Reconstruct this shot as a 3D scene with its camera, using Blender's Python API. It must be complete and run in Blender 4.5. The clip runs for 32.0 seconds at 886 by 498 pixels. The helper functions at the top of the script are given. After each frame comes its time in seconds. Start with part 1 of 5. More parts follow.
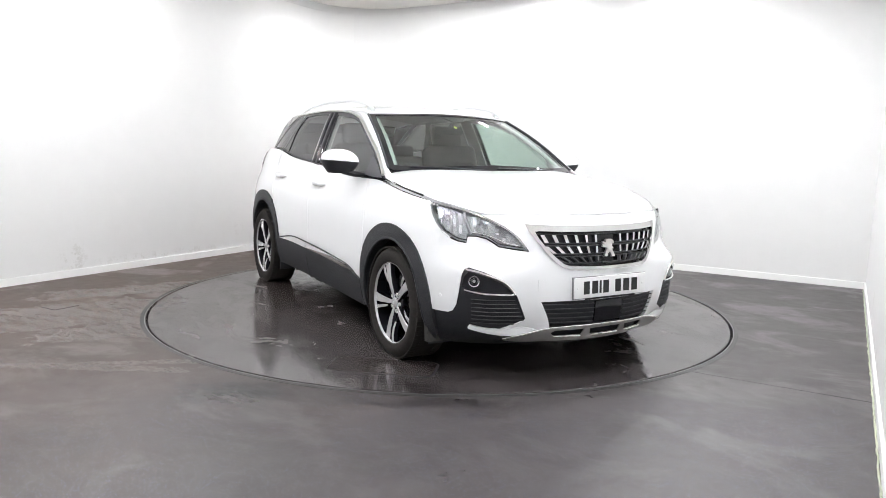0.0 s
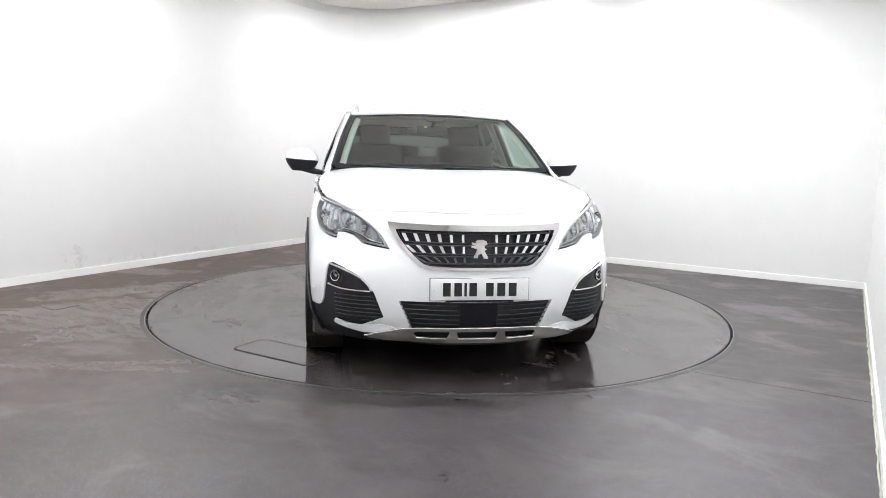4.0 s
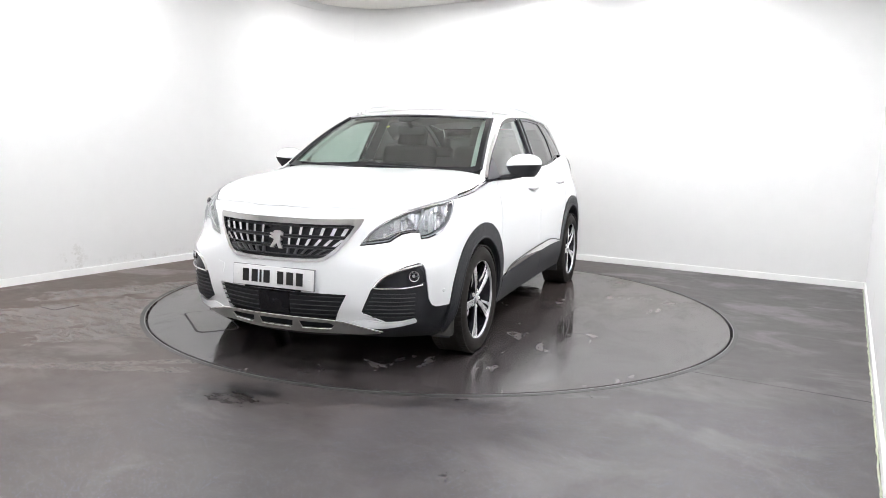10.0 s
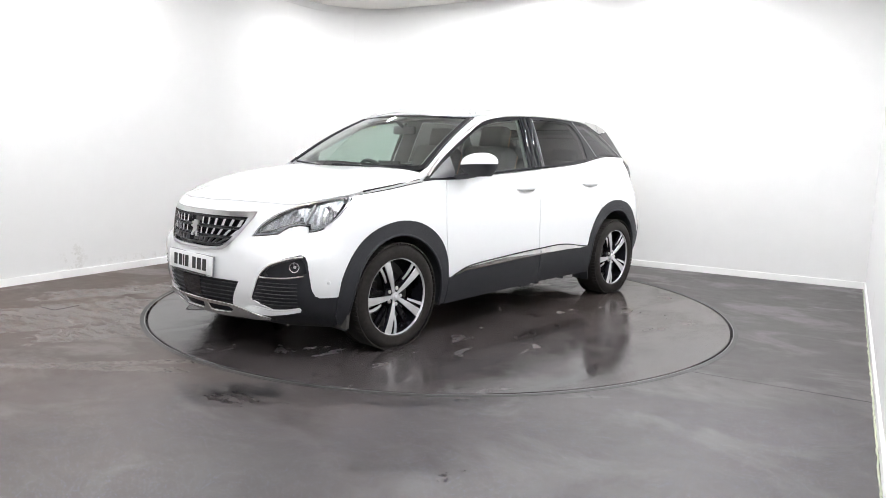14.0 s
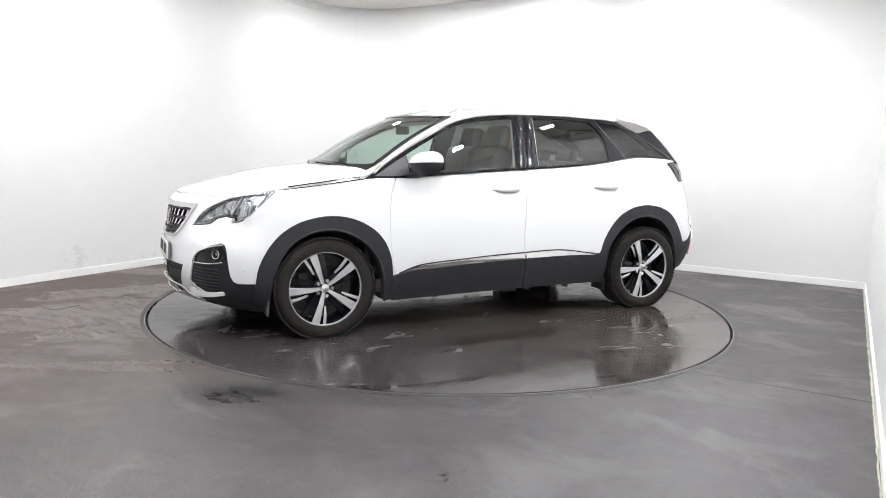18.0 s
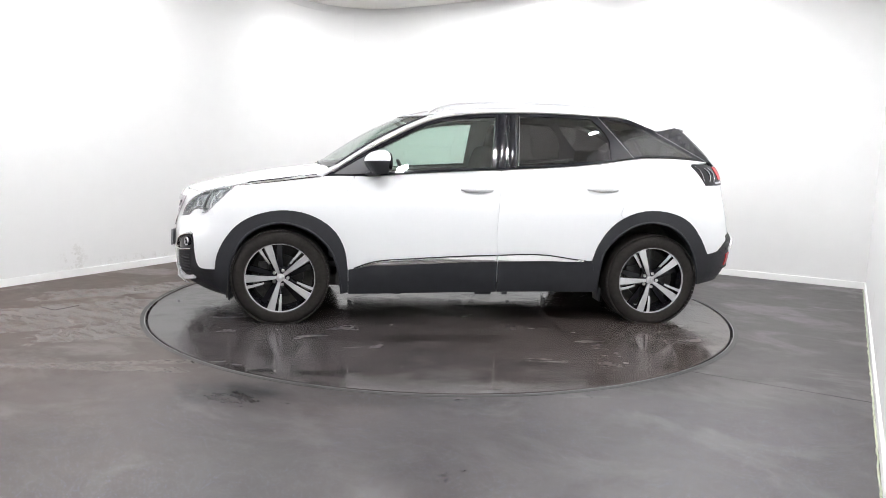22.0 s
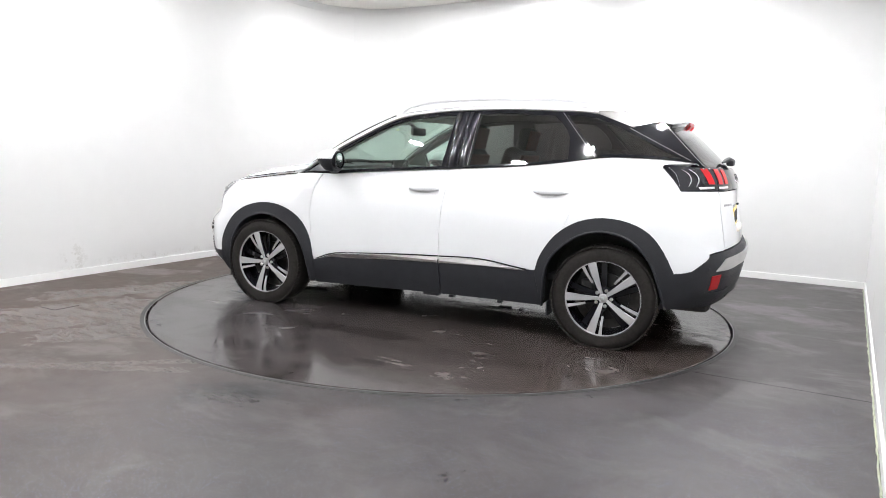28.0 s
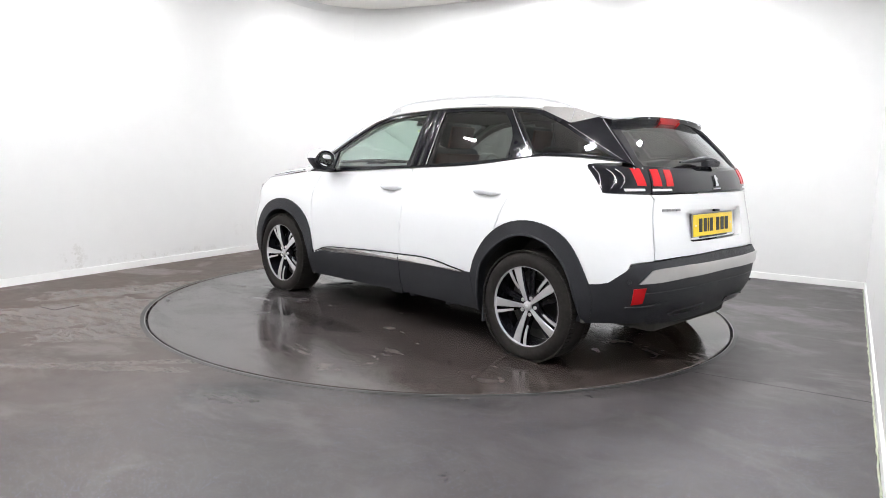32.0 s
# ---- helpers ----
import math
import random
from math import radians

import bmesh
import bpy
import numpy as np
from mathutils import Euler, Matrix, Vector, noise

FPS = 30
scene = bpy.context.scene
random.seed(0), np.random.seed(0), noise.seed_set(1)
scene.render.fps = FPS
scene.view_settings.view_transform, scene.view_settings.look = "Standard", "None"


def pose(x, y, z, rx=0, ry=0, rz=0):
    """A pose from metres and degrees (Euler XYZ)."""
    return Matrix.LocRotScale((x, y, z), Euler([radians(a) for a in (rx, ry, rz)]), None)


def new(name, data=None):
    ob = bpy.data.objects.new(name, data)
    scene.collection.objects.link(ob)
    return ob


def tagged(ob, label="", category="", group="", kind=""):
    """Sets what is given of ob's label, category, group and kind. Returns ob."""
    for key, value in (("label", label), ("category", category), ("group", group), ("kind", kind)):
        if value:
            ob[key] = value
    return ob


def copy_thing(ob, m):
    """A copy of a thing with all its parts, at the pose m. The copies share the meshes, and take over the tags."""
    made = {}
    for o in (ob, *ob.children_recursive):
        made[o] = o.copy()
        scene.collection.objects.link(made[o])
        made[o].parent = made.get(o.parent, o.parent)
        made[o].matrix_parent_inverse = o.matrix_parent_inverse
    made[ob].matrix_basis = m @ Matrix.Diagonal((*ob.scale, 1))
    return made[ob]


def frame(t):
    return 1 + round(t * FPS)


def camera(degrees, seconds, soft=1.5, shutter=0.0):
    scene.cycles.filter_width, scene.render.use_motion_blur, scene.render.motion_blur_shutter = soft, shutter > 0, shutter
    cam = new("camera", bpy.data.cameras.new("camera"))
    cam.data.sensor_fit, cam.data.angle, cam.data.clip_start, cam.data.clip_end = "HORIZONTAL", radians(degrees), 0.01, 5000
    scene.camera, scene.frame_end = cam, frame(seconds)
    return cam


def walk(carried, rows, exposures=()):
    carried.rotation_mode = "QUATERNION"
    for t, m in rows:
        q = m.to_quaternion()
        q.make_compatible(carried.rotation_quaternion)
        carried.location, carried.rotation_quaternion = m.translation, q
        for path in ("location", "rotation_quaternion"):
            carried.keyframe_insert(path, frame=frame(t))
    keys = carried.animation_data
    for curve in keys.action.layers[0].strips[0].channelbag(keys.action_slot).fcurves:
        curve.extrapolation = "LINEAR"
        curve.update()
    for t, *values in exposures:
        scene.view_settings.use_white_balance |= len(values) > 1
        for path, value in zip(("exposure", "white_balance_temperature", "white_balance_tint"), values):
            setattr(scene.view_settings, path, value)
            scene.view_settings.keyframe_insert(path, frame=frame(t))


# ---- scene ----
from mathutils import geometry

# ---- camera: stands still beside the turntable ----
cam = camera(64.61, 32.0, soft=.85)
EYE = (0.0, -5.6527, 1.2240)
RIGHT, UP, AHEAD = Vector((.99966, .00138, .02605)), Vector((-.02599, .13863, .99000)), Vector((.00225, .99034, -.13862))
STAND = Matrix.Translation(EYE) @ Matrix((RIGHT, UP, -AHEAD)).transposed().to_4x4()
walk(cam, [(0.0, STAND), (32.0, STAND)], exposures=[(0.0, 0.0), (32.0, 0.0)])

# turntable: heading of the car in degrees, by the second
HEADING = [(0, 300.27), (3, 284.76), (6, 269.09), (9, 253.23), (12, 237.63), (15, 222.1), (18, 206.55), (21, 191.16), (24, 175.81),
           (27, 160.4), (30, 145.03), (32, 134.73)]
CAR_X, CAR_Y = -.1374, -.1436  # the car's middle on the plate
DISC_R = 2.2237

# ---- world and light: a windowless bay lit by ceiling panels ----
world = bpy.data.worlds.new("world")
world.use_nodes = True
world.node_tree.nodes["Background"].inputs[0].default_value = (.9, .95, 1, 1)
world.node_tree.nodes["Background"].inputs[1].default_value = .05
scene.world = world
PANEL_LIGHT = 865.0


# ---- materials ----
def material(name, base, rough=.5, metal=0.0, grain=0.0, grain_size=40.0, bump=0.0, bump_size=80.0, coat=0.0, spec=.5, rough_var=0.0, emit=None, power=0.0):
    """A principled material; its colour varies at two scales and its surface has a fine relief."""
    m = bpy.data.materials.new(name)
    m.use_nodes = True
    nt = m.node_tree
    b = nt.nodes["Principled BSDF"]
    b.inputs["Base Color"].default_value = (*base, 1)
    b.inputs["Roughness"].default_value = rough
    b.inputs["Metallic"].default_value = metal
    b.inputs["Coat Weight"].default_value = coat
    b.inputs["Coat Roughness"].default_value = .04
    b.inputs["Specular IOR Level"].default_value = spec
    tc = nt.nodes.new("ShaderNodeTexCoord")
    if grain:
        small, big, mix = nt.nodes.new("ShaderNodeTexNoise"), nt.nodes.new("ShaderNodeTexNoise"), nt.nodes.new("ShaderNodeMath")
        small.inputs["Scale"].default_value, big.inputs["Scale"].default_value = grain_size, grain_size / 14
        small.inputs["Detail"].default_value, big.inputs["Detail"].default_value = 3, 4
        nt.links.new(tc.outputs["Object"], small.inputs["Vector"])
        nt.links.new(tc.outputs["Object"], big.inputs["Vector"])
        mix.operation = "ADD"
        nt.links.new(small.outputs["Fac"], mix.inputs[0])
        nt.links.new(big.outputs["Fac"], mix.inputs[1])
        ramp = nt.nodes.new("ShaderNodeMapRange")
        ramp.inputs["From Min"].default_value, ramp.inputs["From Max"].default_value = .7, 1.3
        ramp.inputs["To Min"].default_value, ramp.inputs["To Max"].default_value = 1 - grain, 1 + grain
        nt.links.new(mix.outputs[0], ramp.inputs["Value"])
        hue = nt.nodes.new("ShaderNodeVectorMath")
        hue.operation = "SCALE"
        hue.inputs[0].default_value = base
        nt.links.new(ramp.outputs[0], hue.inputs["Scale"])
        nt.links.new(hue.outputs[0], b.inputs["Base Color"])
        if rough_var:
            rr = nt.nodes.new("ShaderNodeMapRange")
            rr.inputs["From Min"].default_value, rr.inputs["From Max"].default_value = .35, .65
            rr.inputs["To Min"].default_value, rr.inputs["To Max"].default_value = rough - rough_var, rough + rough_var
            nt.links.new(big.outputs["Fac"], rr.inputs["Value"])
            nt.links.new(rr.outputs[0], b.inputs["Roughness"])
    if bump:
        n, bp = nt.nodes.new("ShaderNodeTexNoise"), nt.nodes.new("ShaderNodeBump")
        n.inputs["Scale"].default_value = bump_size
        bp.inputs["Strength"].default_value, bp.inputs["Distance"].default_value = bump, .004
        nt.links.new(tc.outputs["Object"], n.inputs["Vector"])
        nt.links.new(n.outputs["Fac"], bp.inputs["Height"])
        nt.links.new(bp.outputs[0], b.inputs["Normal"])
    if emit:
        b.inputs["Emission Color"].default_value, b.inputs["Emission Strength"].default_value = (*emit, 1), power
    return m


def pane(name, tint, gloss_rough=.02, veil=.06):
    """A thin sheet of tinted glass: it lets light through and mirrors by Fresnel."""
    m = bpy.data.materials.new(name)
    m.use_nodes = True
    nt = m.node_tree
    nt.nodes.remove(nt.nodes["Principled BSDF"])
    clear, shine, mix, fr = nt.nodes.new("ShaderNodeBsdfTransparent"), nt.nodes.new("ShaderNodeBsdfGlossy"), nt.nodes.new("ShaderNodeMixShader"), nt.nodes.new("ShaderNodeLayerWeight")
    clear.inputs["Color"].default_value = (*tint, 1)
    shine.inputs["Roughness"].default_value = gloss_rough
    fr.inputs["Blend"].default_value = .5
    rise, lift = nt.nodes.new("ShaderNodeMath"), nt.nodes.new("ShaderNodeMath")
    rise.operation, lift.operation = "POWER", "MULTIPLY_ADD"
    rise.inputs[1].default_value, lift.inputs[1].default_value, lift.inputs[2].default_value = 5.0, .9, veil
    nt.links.new(fr.outputs["Facing"], rise.inputs[0])
    nt.links.new(rise.outputs[0], lift.inputs[0])
    nt.links.new(lift.outputs[0], mix.inputs[0])
    nt.links.new(clear.outputs[0], mix.inputs[1])
    nt.links.new(shine.outputs[0], mix.inputs[2])
    nt.links.new(mix.outputs[0], nt.nodes["Material Output"].inputs[0])
    return m


def floor_material(name, base, dry, wet, puddle, speck, warm=1.0, bands=(), relief=.12, streaks=1.0, stains=0.0, cool=1.0, coarse=.32, shine=.62):
    """Dark speckled vinyl, damp in patches: the film of water is smoother than the dry sheet."""
    m = bpy.data.materials.new(name)
    m.use_nodes = True
    nt = m.node_tree
    L, N = nt.links.new, nt.nodes.new
    b = nt.nodes["Principled BSDF"]
    tc = N("ShaderNodeTexCoord")

    def noise_at(scale, detail, rough=.55, stretch=None, warp=0.0):
        n = N("ShaderNodeTexNoise")
        n.inputs["Scale"].default_value, n.inputs["Detail"].default_value, n.inputs["Roughness"].default_value = scale, detail, rough
        n.inputs["Distortion"].default_value = warp
        if stretch:
            mp = N("ShaderNodeMapping")
            mp.inputs["Scale"].default_value, mp.inputs["Rotation"].default_value = stretch[:3], (0, 0, radians(stretch[3]))
            L(tc.outputs["Object"], mp.inputs[0])
            L(mp.outputs[0], n.inputs["Vector"])
        else:
            L(tc.outputs["Object"], n.inputs["Vector"])
        return n.outputs["Fac"]

    def span(v, a, c, d, e):
        r = N("ShaderNodeMapRange")
        r.inputs["From Min"].default_value, r.inputs["From Max"].default_value, r.inputs["To Min"].default_value, r.inputs["To Max"].default_value = a, c, d, e
        L(v, r.inputs["Value"])
        return r.outputs[0]

    def calc(op, a, c):
        k = N("ShaderNodeMath")
        k.operation = op
        for i, v in enumerate((a, c)):
            if isinstance(v, (int, float)):
                k.inputs[i].default_value = v
            else:
                L(v, k.inputs[i])
        return k.outputs[0]

    damp = span(noise_at(1.1, 6, .62, (1, 1.6, 1, 25), .6), .49 - puddle, .60 - puddle, 0, 1)
    streak = span(noise_at(3.0, 5, .7, (.5, 3.2, 1, -28), .3), .60, .66, 0, 1)
    stain = noise_at(2.2, 5, .6)
    vor = N("ShaderNodeTexVoronoi")
    vor.inputs["Scale"].default_value = 175
    L(tc.outputs["Object"], vor.inputs["Vector"])
    pick = N("ShaderNodeSeparateColor")
    L(vor.outputs["Color"], pick.inputs[0])
    dots = calc("MULTIPLY", span(vor.outputs["Distance"], .22, .34, 1, 0), span(pick.outputs[0], .50, .95, 0, 1))
    dots = calc("MULTIPLY", dots, span(calc("ADD", noise_at(1.3, 3), span(noise_at(.5, 2), .3, .7, -.15, .15)), .32, .62, .35, 1))
    tone = calc("MULTIPLY", span(stain, .3, .7, .75, 1.25), span(noise_at(240, 2), .3, .7, 1 - coarse, 1 + coarse))
    tone = calc("ADD", calc("MULTIPLY", tone, base), calc("MULTIPLY", streak, .012 * streaks))
    r = calc("ADD", calc("MULTIPLY", damp, wet - dry), dry)
    r = calc("ADD", r, calc("MULTIPLY", streak, .07 * streaks))
    r = calc("ADD", r, span(noise_at(9, 4), .3, .7, -.035, .035))
    sep = N("ShaderNodeSeparateXYZ")
    L(tc.outputs["Object"], sep.inputs[0])
    # the swept part of the sheet shows its chips; grime hides them elsewhere
    swept = calc("ADD", calc("ADD", calc("MULTIPLY", sep.outputs[0], -.5), calc("MULTIPLY", sep.outputs[1], .866)), span(noise_at(1.6, 4), .3, .7, -.35, .35))
    dots = calc("MULTIPLY", dots, span(swept, -2.75, -1.9, 1, .12))
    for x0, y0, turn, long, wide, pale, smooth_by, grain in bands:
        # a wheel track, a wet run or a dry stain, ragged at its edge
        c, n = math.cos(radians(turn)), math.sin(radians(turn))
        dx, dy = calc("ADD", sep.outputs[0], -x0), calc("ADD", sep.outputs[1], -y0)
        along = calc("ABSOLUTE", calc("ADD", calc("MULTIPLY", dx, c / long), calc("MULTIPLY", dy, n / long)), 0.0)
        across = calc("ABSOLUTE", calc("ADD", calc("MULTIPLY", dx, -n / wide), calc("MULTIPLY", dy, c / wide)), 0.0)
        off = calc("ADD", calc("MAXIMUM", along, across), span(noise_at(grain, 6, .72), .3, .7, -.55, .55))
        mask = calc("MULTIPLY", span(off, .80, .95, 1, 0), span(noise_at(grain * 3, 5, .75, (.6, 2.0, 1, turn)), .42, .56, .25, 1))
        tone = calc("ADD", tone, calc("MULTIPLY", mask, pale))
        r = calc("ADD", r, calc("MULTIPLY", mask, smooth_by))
    if stains:
        # water marks that dried pale
        mark = span(noise_at(1.9, 7, .62, (1, 1.7, 1, 40), 1.2), .615, .635, 0, 1)
        tone = calc("ADD", tone, calc("MULTIPLY", mark, stains))
        r = calc("ADD", r, calc("MULTIPLY", mark, .12))
        # standing water in flat pools
        pool = span(noise_at(1.25, 4, .5, (1, 2.4, 1, -24), 1.0), .605, .625, 0, 1)
        tone = calc("ADD", tone, calc("MULTIPLY", pool, -.014))
        r = calc("ADD", r, calc("MULTIPLY", pool, -.10))
    grey = calc("ADD", tone, calc("MULTIPLY", dots, speck))
    hue = span(calc("ADD", sep.outputs[0], calc("MULTIPLY", noise_at(.8, 4), 3.0)), -.6, 2.6, warm, cool)
    comb = N("ShaderNodeCombineColor")
    L(calc("MULTIPLY", calc("ADD", calc("MULTIPLY", tone, hue), calc("MULTIPLY", calc("MULTIPLY", dots, speck), span(pick.outputs[1], .2, .8, .62, 1.25))), 1.05), comb.inputs[0])
    L(calc("MULTIPLY", grey, .975), comb.inputs[1])
    L(calc("ADD", calc("DIVIDE", calc("MULTIPLY", tone, 1.05), hue), calc("MULTIPLY", calc("MULTIPLY", dots, speck), span(pick.outputs[1], .2, .8, 1.9, .95))), comb.inputs[2])
    L(comb.outputs[0], b.inputs["Base Color"])
    L(r, b.inputs["Roughness"])
    bp = N("ShaderNodeBump")
    bp.inputs["Strength"].default_value, bp.inputs["Distance"].default_value = relief, .002
    L(noise_at(160, 2), bp.inputs["Height"])
    if relief:
        L(bp.outputs[0], b.inputs["Normal"])
    b.inputs["Specular IOR Level"].default_value = shine
    return m


WALL = material("white wall paint", (.705, .702, .697), .6, grain=.015, grain_size=6, bump=.05, bump_size=120)
def scuffed(m, marks):
    """Rubbed marks on the plaster: place in the room's axes, half length, half height, strength."""
    nt = m.node_tree
    L, N = nt.links.new, nt.nodes.new
    b = nt.nodes["Principled BSDF"]
    tc, sep, tex = N("ShaderNodeTexCoord"), N("ShaderNodeSeparateXYZ"), N("ShaderNodeTexNoise")
    tex.inputs["Scale"].default_value, tex.inputs["Detail"].default_value, tex.inputs["Roughness"].default_value = 9, 6, .75
    L(tc.outputs["Object"], sep.inputs[0])
    L(tc.outputs["Object"], tex.inputs["Vector"])
    total = None
    for axis, at, z, long, high, power in marks:
        far = None
        for socket, c, w in ((sep.outputs[axis], at, long), (sep.outputs[2], z, high)):
            d, q = N("ShaderNodeMath"), N("ShaderNodeMath")
            d.operation, d.inputs[1].default_value = "SUBTRACT", c
            q.operation, q.inputs[1].default_value = "DIVIDE", w
            L(socket, d.inputs[0])
            L(d.outputs[0], q.inputs[0])
            sq = N("ShaderNodeMath")
            sq.operation = "MULTIPLY"
            L(q.outputs[0], sq.inputs[0])
            L(q.outputs[0], sq.inputs[1])
            if far is None:
                far = sq.outputs[0]
            else:
                add = N("ShaderNodeMath")
                L(far, add.inputs[0])
                L(sq.outputs[0], add.inputs[1])
                far = add.outputs[0]
        near, cut, mul = N("ShaderNodeMapRange"), N("ShaderNodeMapRange"), N("ShaderNodeMath")
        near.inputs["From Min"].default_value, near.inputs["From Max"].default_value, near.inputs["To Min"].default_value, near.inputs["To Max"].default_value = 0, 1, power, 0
        cut.inputs["From Min"].default_value, cut.inputs["From Max"].default_value = .50, .60
        mul.operation = "MULTIPLY"
        L(far, near.inputs["Value"])
        L(tex.outputs["Fac"], cut.inputs["Value"])
        L(near.outputs[0], mul.inputs[0])
        L(cut.outputs[0], mul.inputs[1])
        if total is None:
            total = mul.outputs[0]
        else:
            add = N("ShaderNodeMath")
            L(total, add.inputs[0])
            L(mul.outputs[0], add.inputs[1])
            total = add.outputs[0]
    mix = N("ShaderNodeMix")
    mix.data_type = "RGBA"
    old = b.inputs["Base Color"].links[0].from_socket
    L(total, mix.inputs["Factor"])
    L(old, mix.inputs["A"])
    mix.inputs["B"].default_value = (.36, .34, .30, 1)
    L(mix.outputs["Result"], b.inputs["Base Color"])


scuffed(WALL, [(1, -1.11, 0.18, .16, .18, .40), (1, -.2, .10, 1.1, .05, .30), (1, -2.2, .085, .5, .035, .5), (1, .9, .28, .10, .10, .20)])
SKIRT = material("white skirting gloss", (.84, .84, .83), .35, grain=.03, grain_size=12)
CEIL = material("ceiling paint", (.83, .815, .775), .8, grain=.05, grain_size=5)
LAMP = material("lit diffuser", (1, 1, 1), .5, emit=(.965, .972, 1), power=PANEL_LIGHT)
LAMP_FRAME = material("white lamp frame", (.8, .8, .8), .4)
FLOOR = floor_material("speckled damp vinyl", .038, .50, .33, -.02, .34, 1.42, [
    (-.72, -2.66, 30, .62, .055, .012, -.24, 7), (-.45, -2.36, 42, .45, .05, .008, -.24, 6), (-1.75, -1.75, 62, 1.0, .42, .004, -.36, 2.2), (-2.25, -1.0, 64, .95, .20, .004, -.36, 3),
    # dark runs before the plate: wet floor, with the bumper's reflection in the colour
    (-1.2, -2.0, 52, .6, .22, .006, -.33, 4), (-2.35, -2.2, 40, .4, .12, .006, -.34, 3), (.55, -2.36, 34, .55, .13, -.020, -.10, 4), (.20, -2.48, 36, .30, .12, -.026, -.06, 4), (1.2, -2.02, 33, .26, .07, -.022, -.12, 7),
    (1.45, -2.75, 20, .22, .06, -.015, -.10, 6), (1.78, -1.52, 34, .12, .022, -.024, -.2, 9)], cool=1.07, shine=.57)
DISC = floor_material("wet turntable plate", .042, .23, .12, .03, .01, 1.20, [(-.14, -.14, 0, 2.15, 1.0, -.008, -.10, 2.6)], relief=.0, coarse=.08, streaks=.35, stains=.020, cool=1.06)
RING = material("damp grey edging", (.029, .028, .027), .44, grain=.25, grain_size=14, rough_var=.06)
CAULK = material("old sealant", (.42, .45, .33), .5, grain=.2, grain_size=40)
GROOVE = material("dark groove", (.008, .008, .008), .7)
EDGE = material("worn steel edge", (.25, .25, .25), .35, .8, grain=.2, grain_size=60)
PAINT = material("white car paint", (.80, .81, .82), .30, coat=1.0, grain=.006, grain_size=500)
PLASTIC = material("black grained plastic", (.024, .025, .029), .50, spec=.34, grain=.12, grain_size=220, bump=.25, bump_size=900)
GLOSS = material("gloss black trim", (.011, .011, .014), .07, spec=.38, grain=.1, grain_size=30)
DARK = material("dark liner", (.075, .073, .070), .9, spec=.08, grain=.2, grain_size=50)
CHROME = material("chrome", (.70, .70, .72), .16, 1.0, grain=.02, grain_size=60)
HOUSING = material("bright lamp reflector", (.58, .585, .60), .26, .65, grain=.14, grain_size=60, bump=.8, bump_size=45)
DULL = material("dull satin trim", (.30, .30, .31), .38, .8, grain=.05, grain_size=120)
SATIN = material("satin silver", (.58, .57, .56), .34, 1.0, grain=.03, grain_size=120)
ALLOY = material("machined alloy", (.74, .74, .755), .26, .7, grain=.03, grain_size=200)
BRIGHT = material("bright silver strip", (.90, .895, .89), .10, 1.0, grain=.02, grain_size=90)
FRAME_CHROME = material("satin chrome frame", (.64, .635, .63), .16, 1.0, grain=.02, grain_size=120)
BRUSHED = material("brushed silver panel", (.60, .595, .585), .27, 1.0, grain=.03, grain_size=160)
RAIL = material("silver roof rail paint", (.66, .66, .67), .32, .35, grain=.03, grain_size=120)
SAIL = material("grey satin plastic", (.075, .075, .082), .42, grain=.08, grain_size=160)
RUBBER = material("tyre rubber", (.024, .0215, .020), .78, spec=.15, grain=.2, grain_size=60, bump=.2, bump_size=260)
BEZEL = material("dark grey lamp bezel", (.36, .36, .37), .3, .5, grain=.1, grain_size=60)
STEEL = material("brake steel", (.05, .05, .05), .4, 1.0, grain=.15, grain_size=80)
GLASS = pane("clear green glass", (.76, .90, .83), veil=.17)
SCREEN = pane("windscreen glass", (.68, .80, .74), veil=.17)
REAR_GLASS = pane("dark rear glass", (.16, .157, .153), .03, veil=.21)
TINTED = pane("privacy glass", (.165, .16, .157), veil=.095)
LENS = pane("clear lamp lens", (.93, .95, .96), .03)
RED = material("red lamp lens", (.47, .005, .010), .30, coat=.10, spec=.25, grain=.05, grain_size=60, emit=(1, .02, .02), power=.03)
DEEP_RED = material("dark red lens", (.50, .006, .010), .28, coat=.15, spec=.3, grain=.05, grain_size=60)
WHITE_PLATE = material("white plate", (.78, .78, .78), .3, grain=.02, grain_size=40)
YELLOW_PLATE = material("yellow plate", (.90, .64, .03), .3, grain=.02, grain_size=40)
PRINT = material("black print", (.01, .01, .01), .5)
CLOTH = material("dark seat cloth", (.026, .022, .020), .9, grain=.2, grain_size=90, bump=.3, bump_size=300)
TRIM_GREY = material("pale cabin lining", (.36, .36, .35), .8, grain=.05, grain_size=90)
LINING = material("pale pillar trim", (.55, .57, .55), .7, grain=.05, grain_size=90)
SEAT_BACK = material("brown seat-back cover", (.30, .11, .055), .6, grain=.15, grain_size=60)
DASH = material("soft dark dashboard", (.03, .031, .033), .6, grain=.1, grain_size=200, bump=.2, bump_size=500)
YELLOW = material("yellow sticker", (.8, .85, .12), .5)
MIRROR = material("mirror glass", (.85, .87, .88), .02, 1.0)


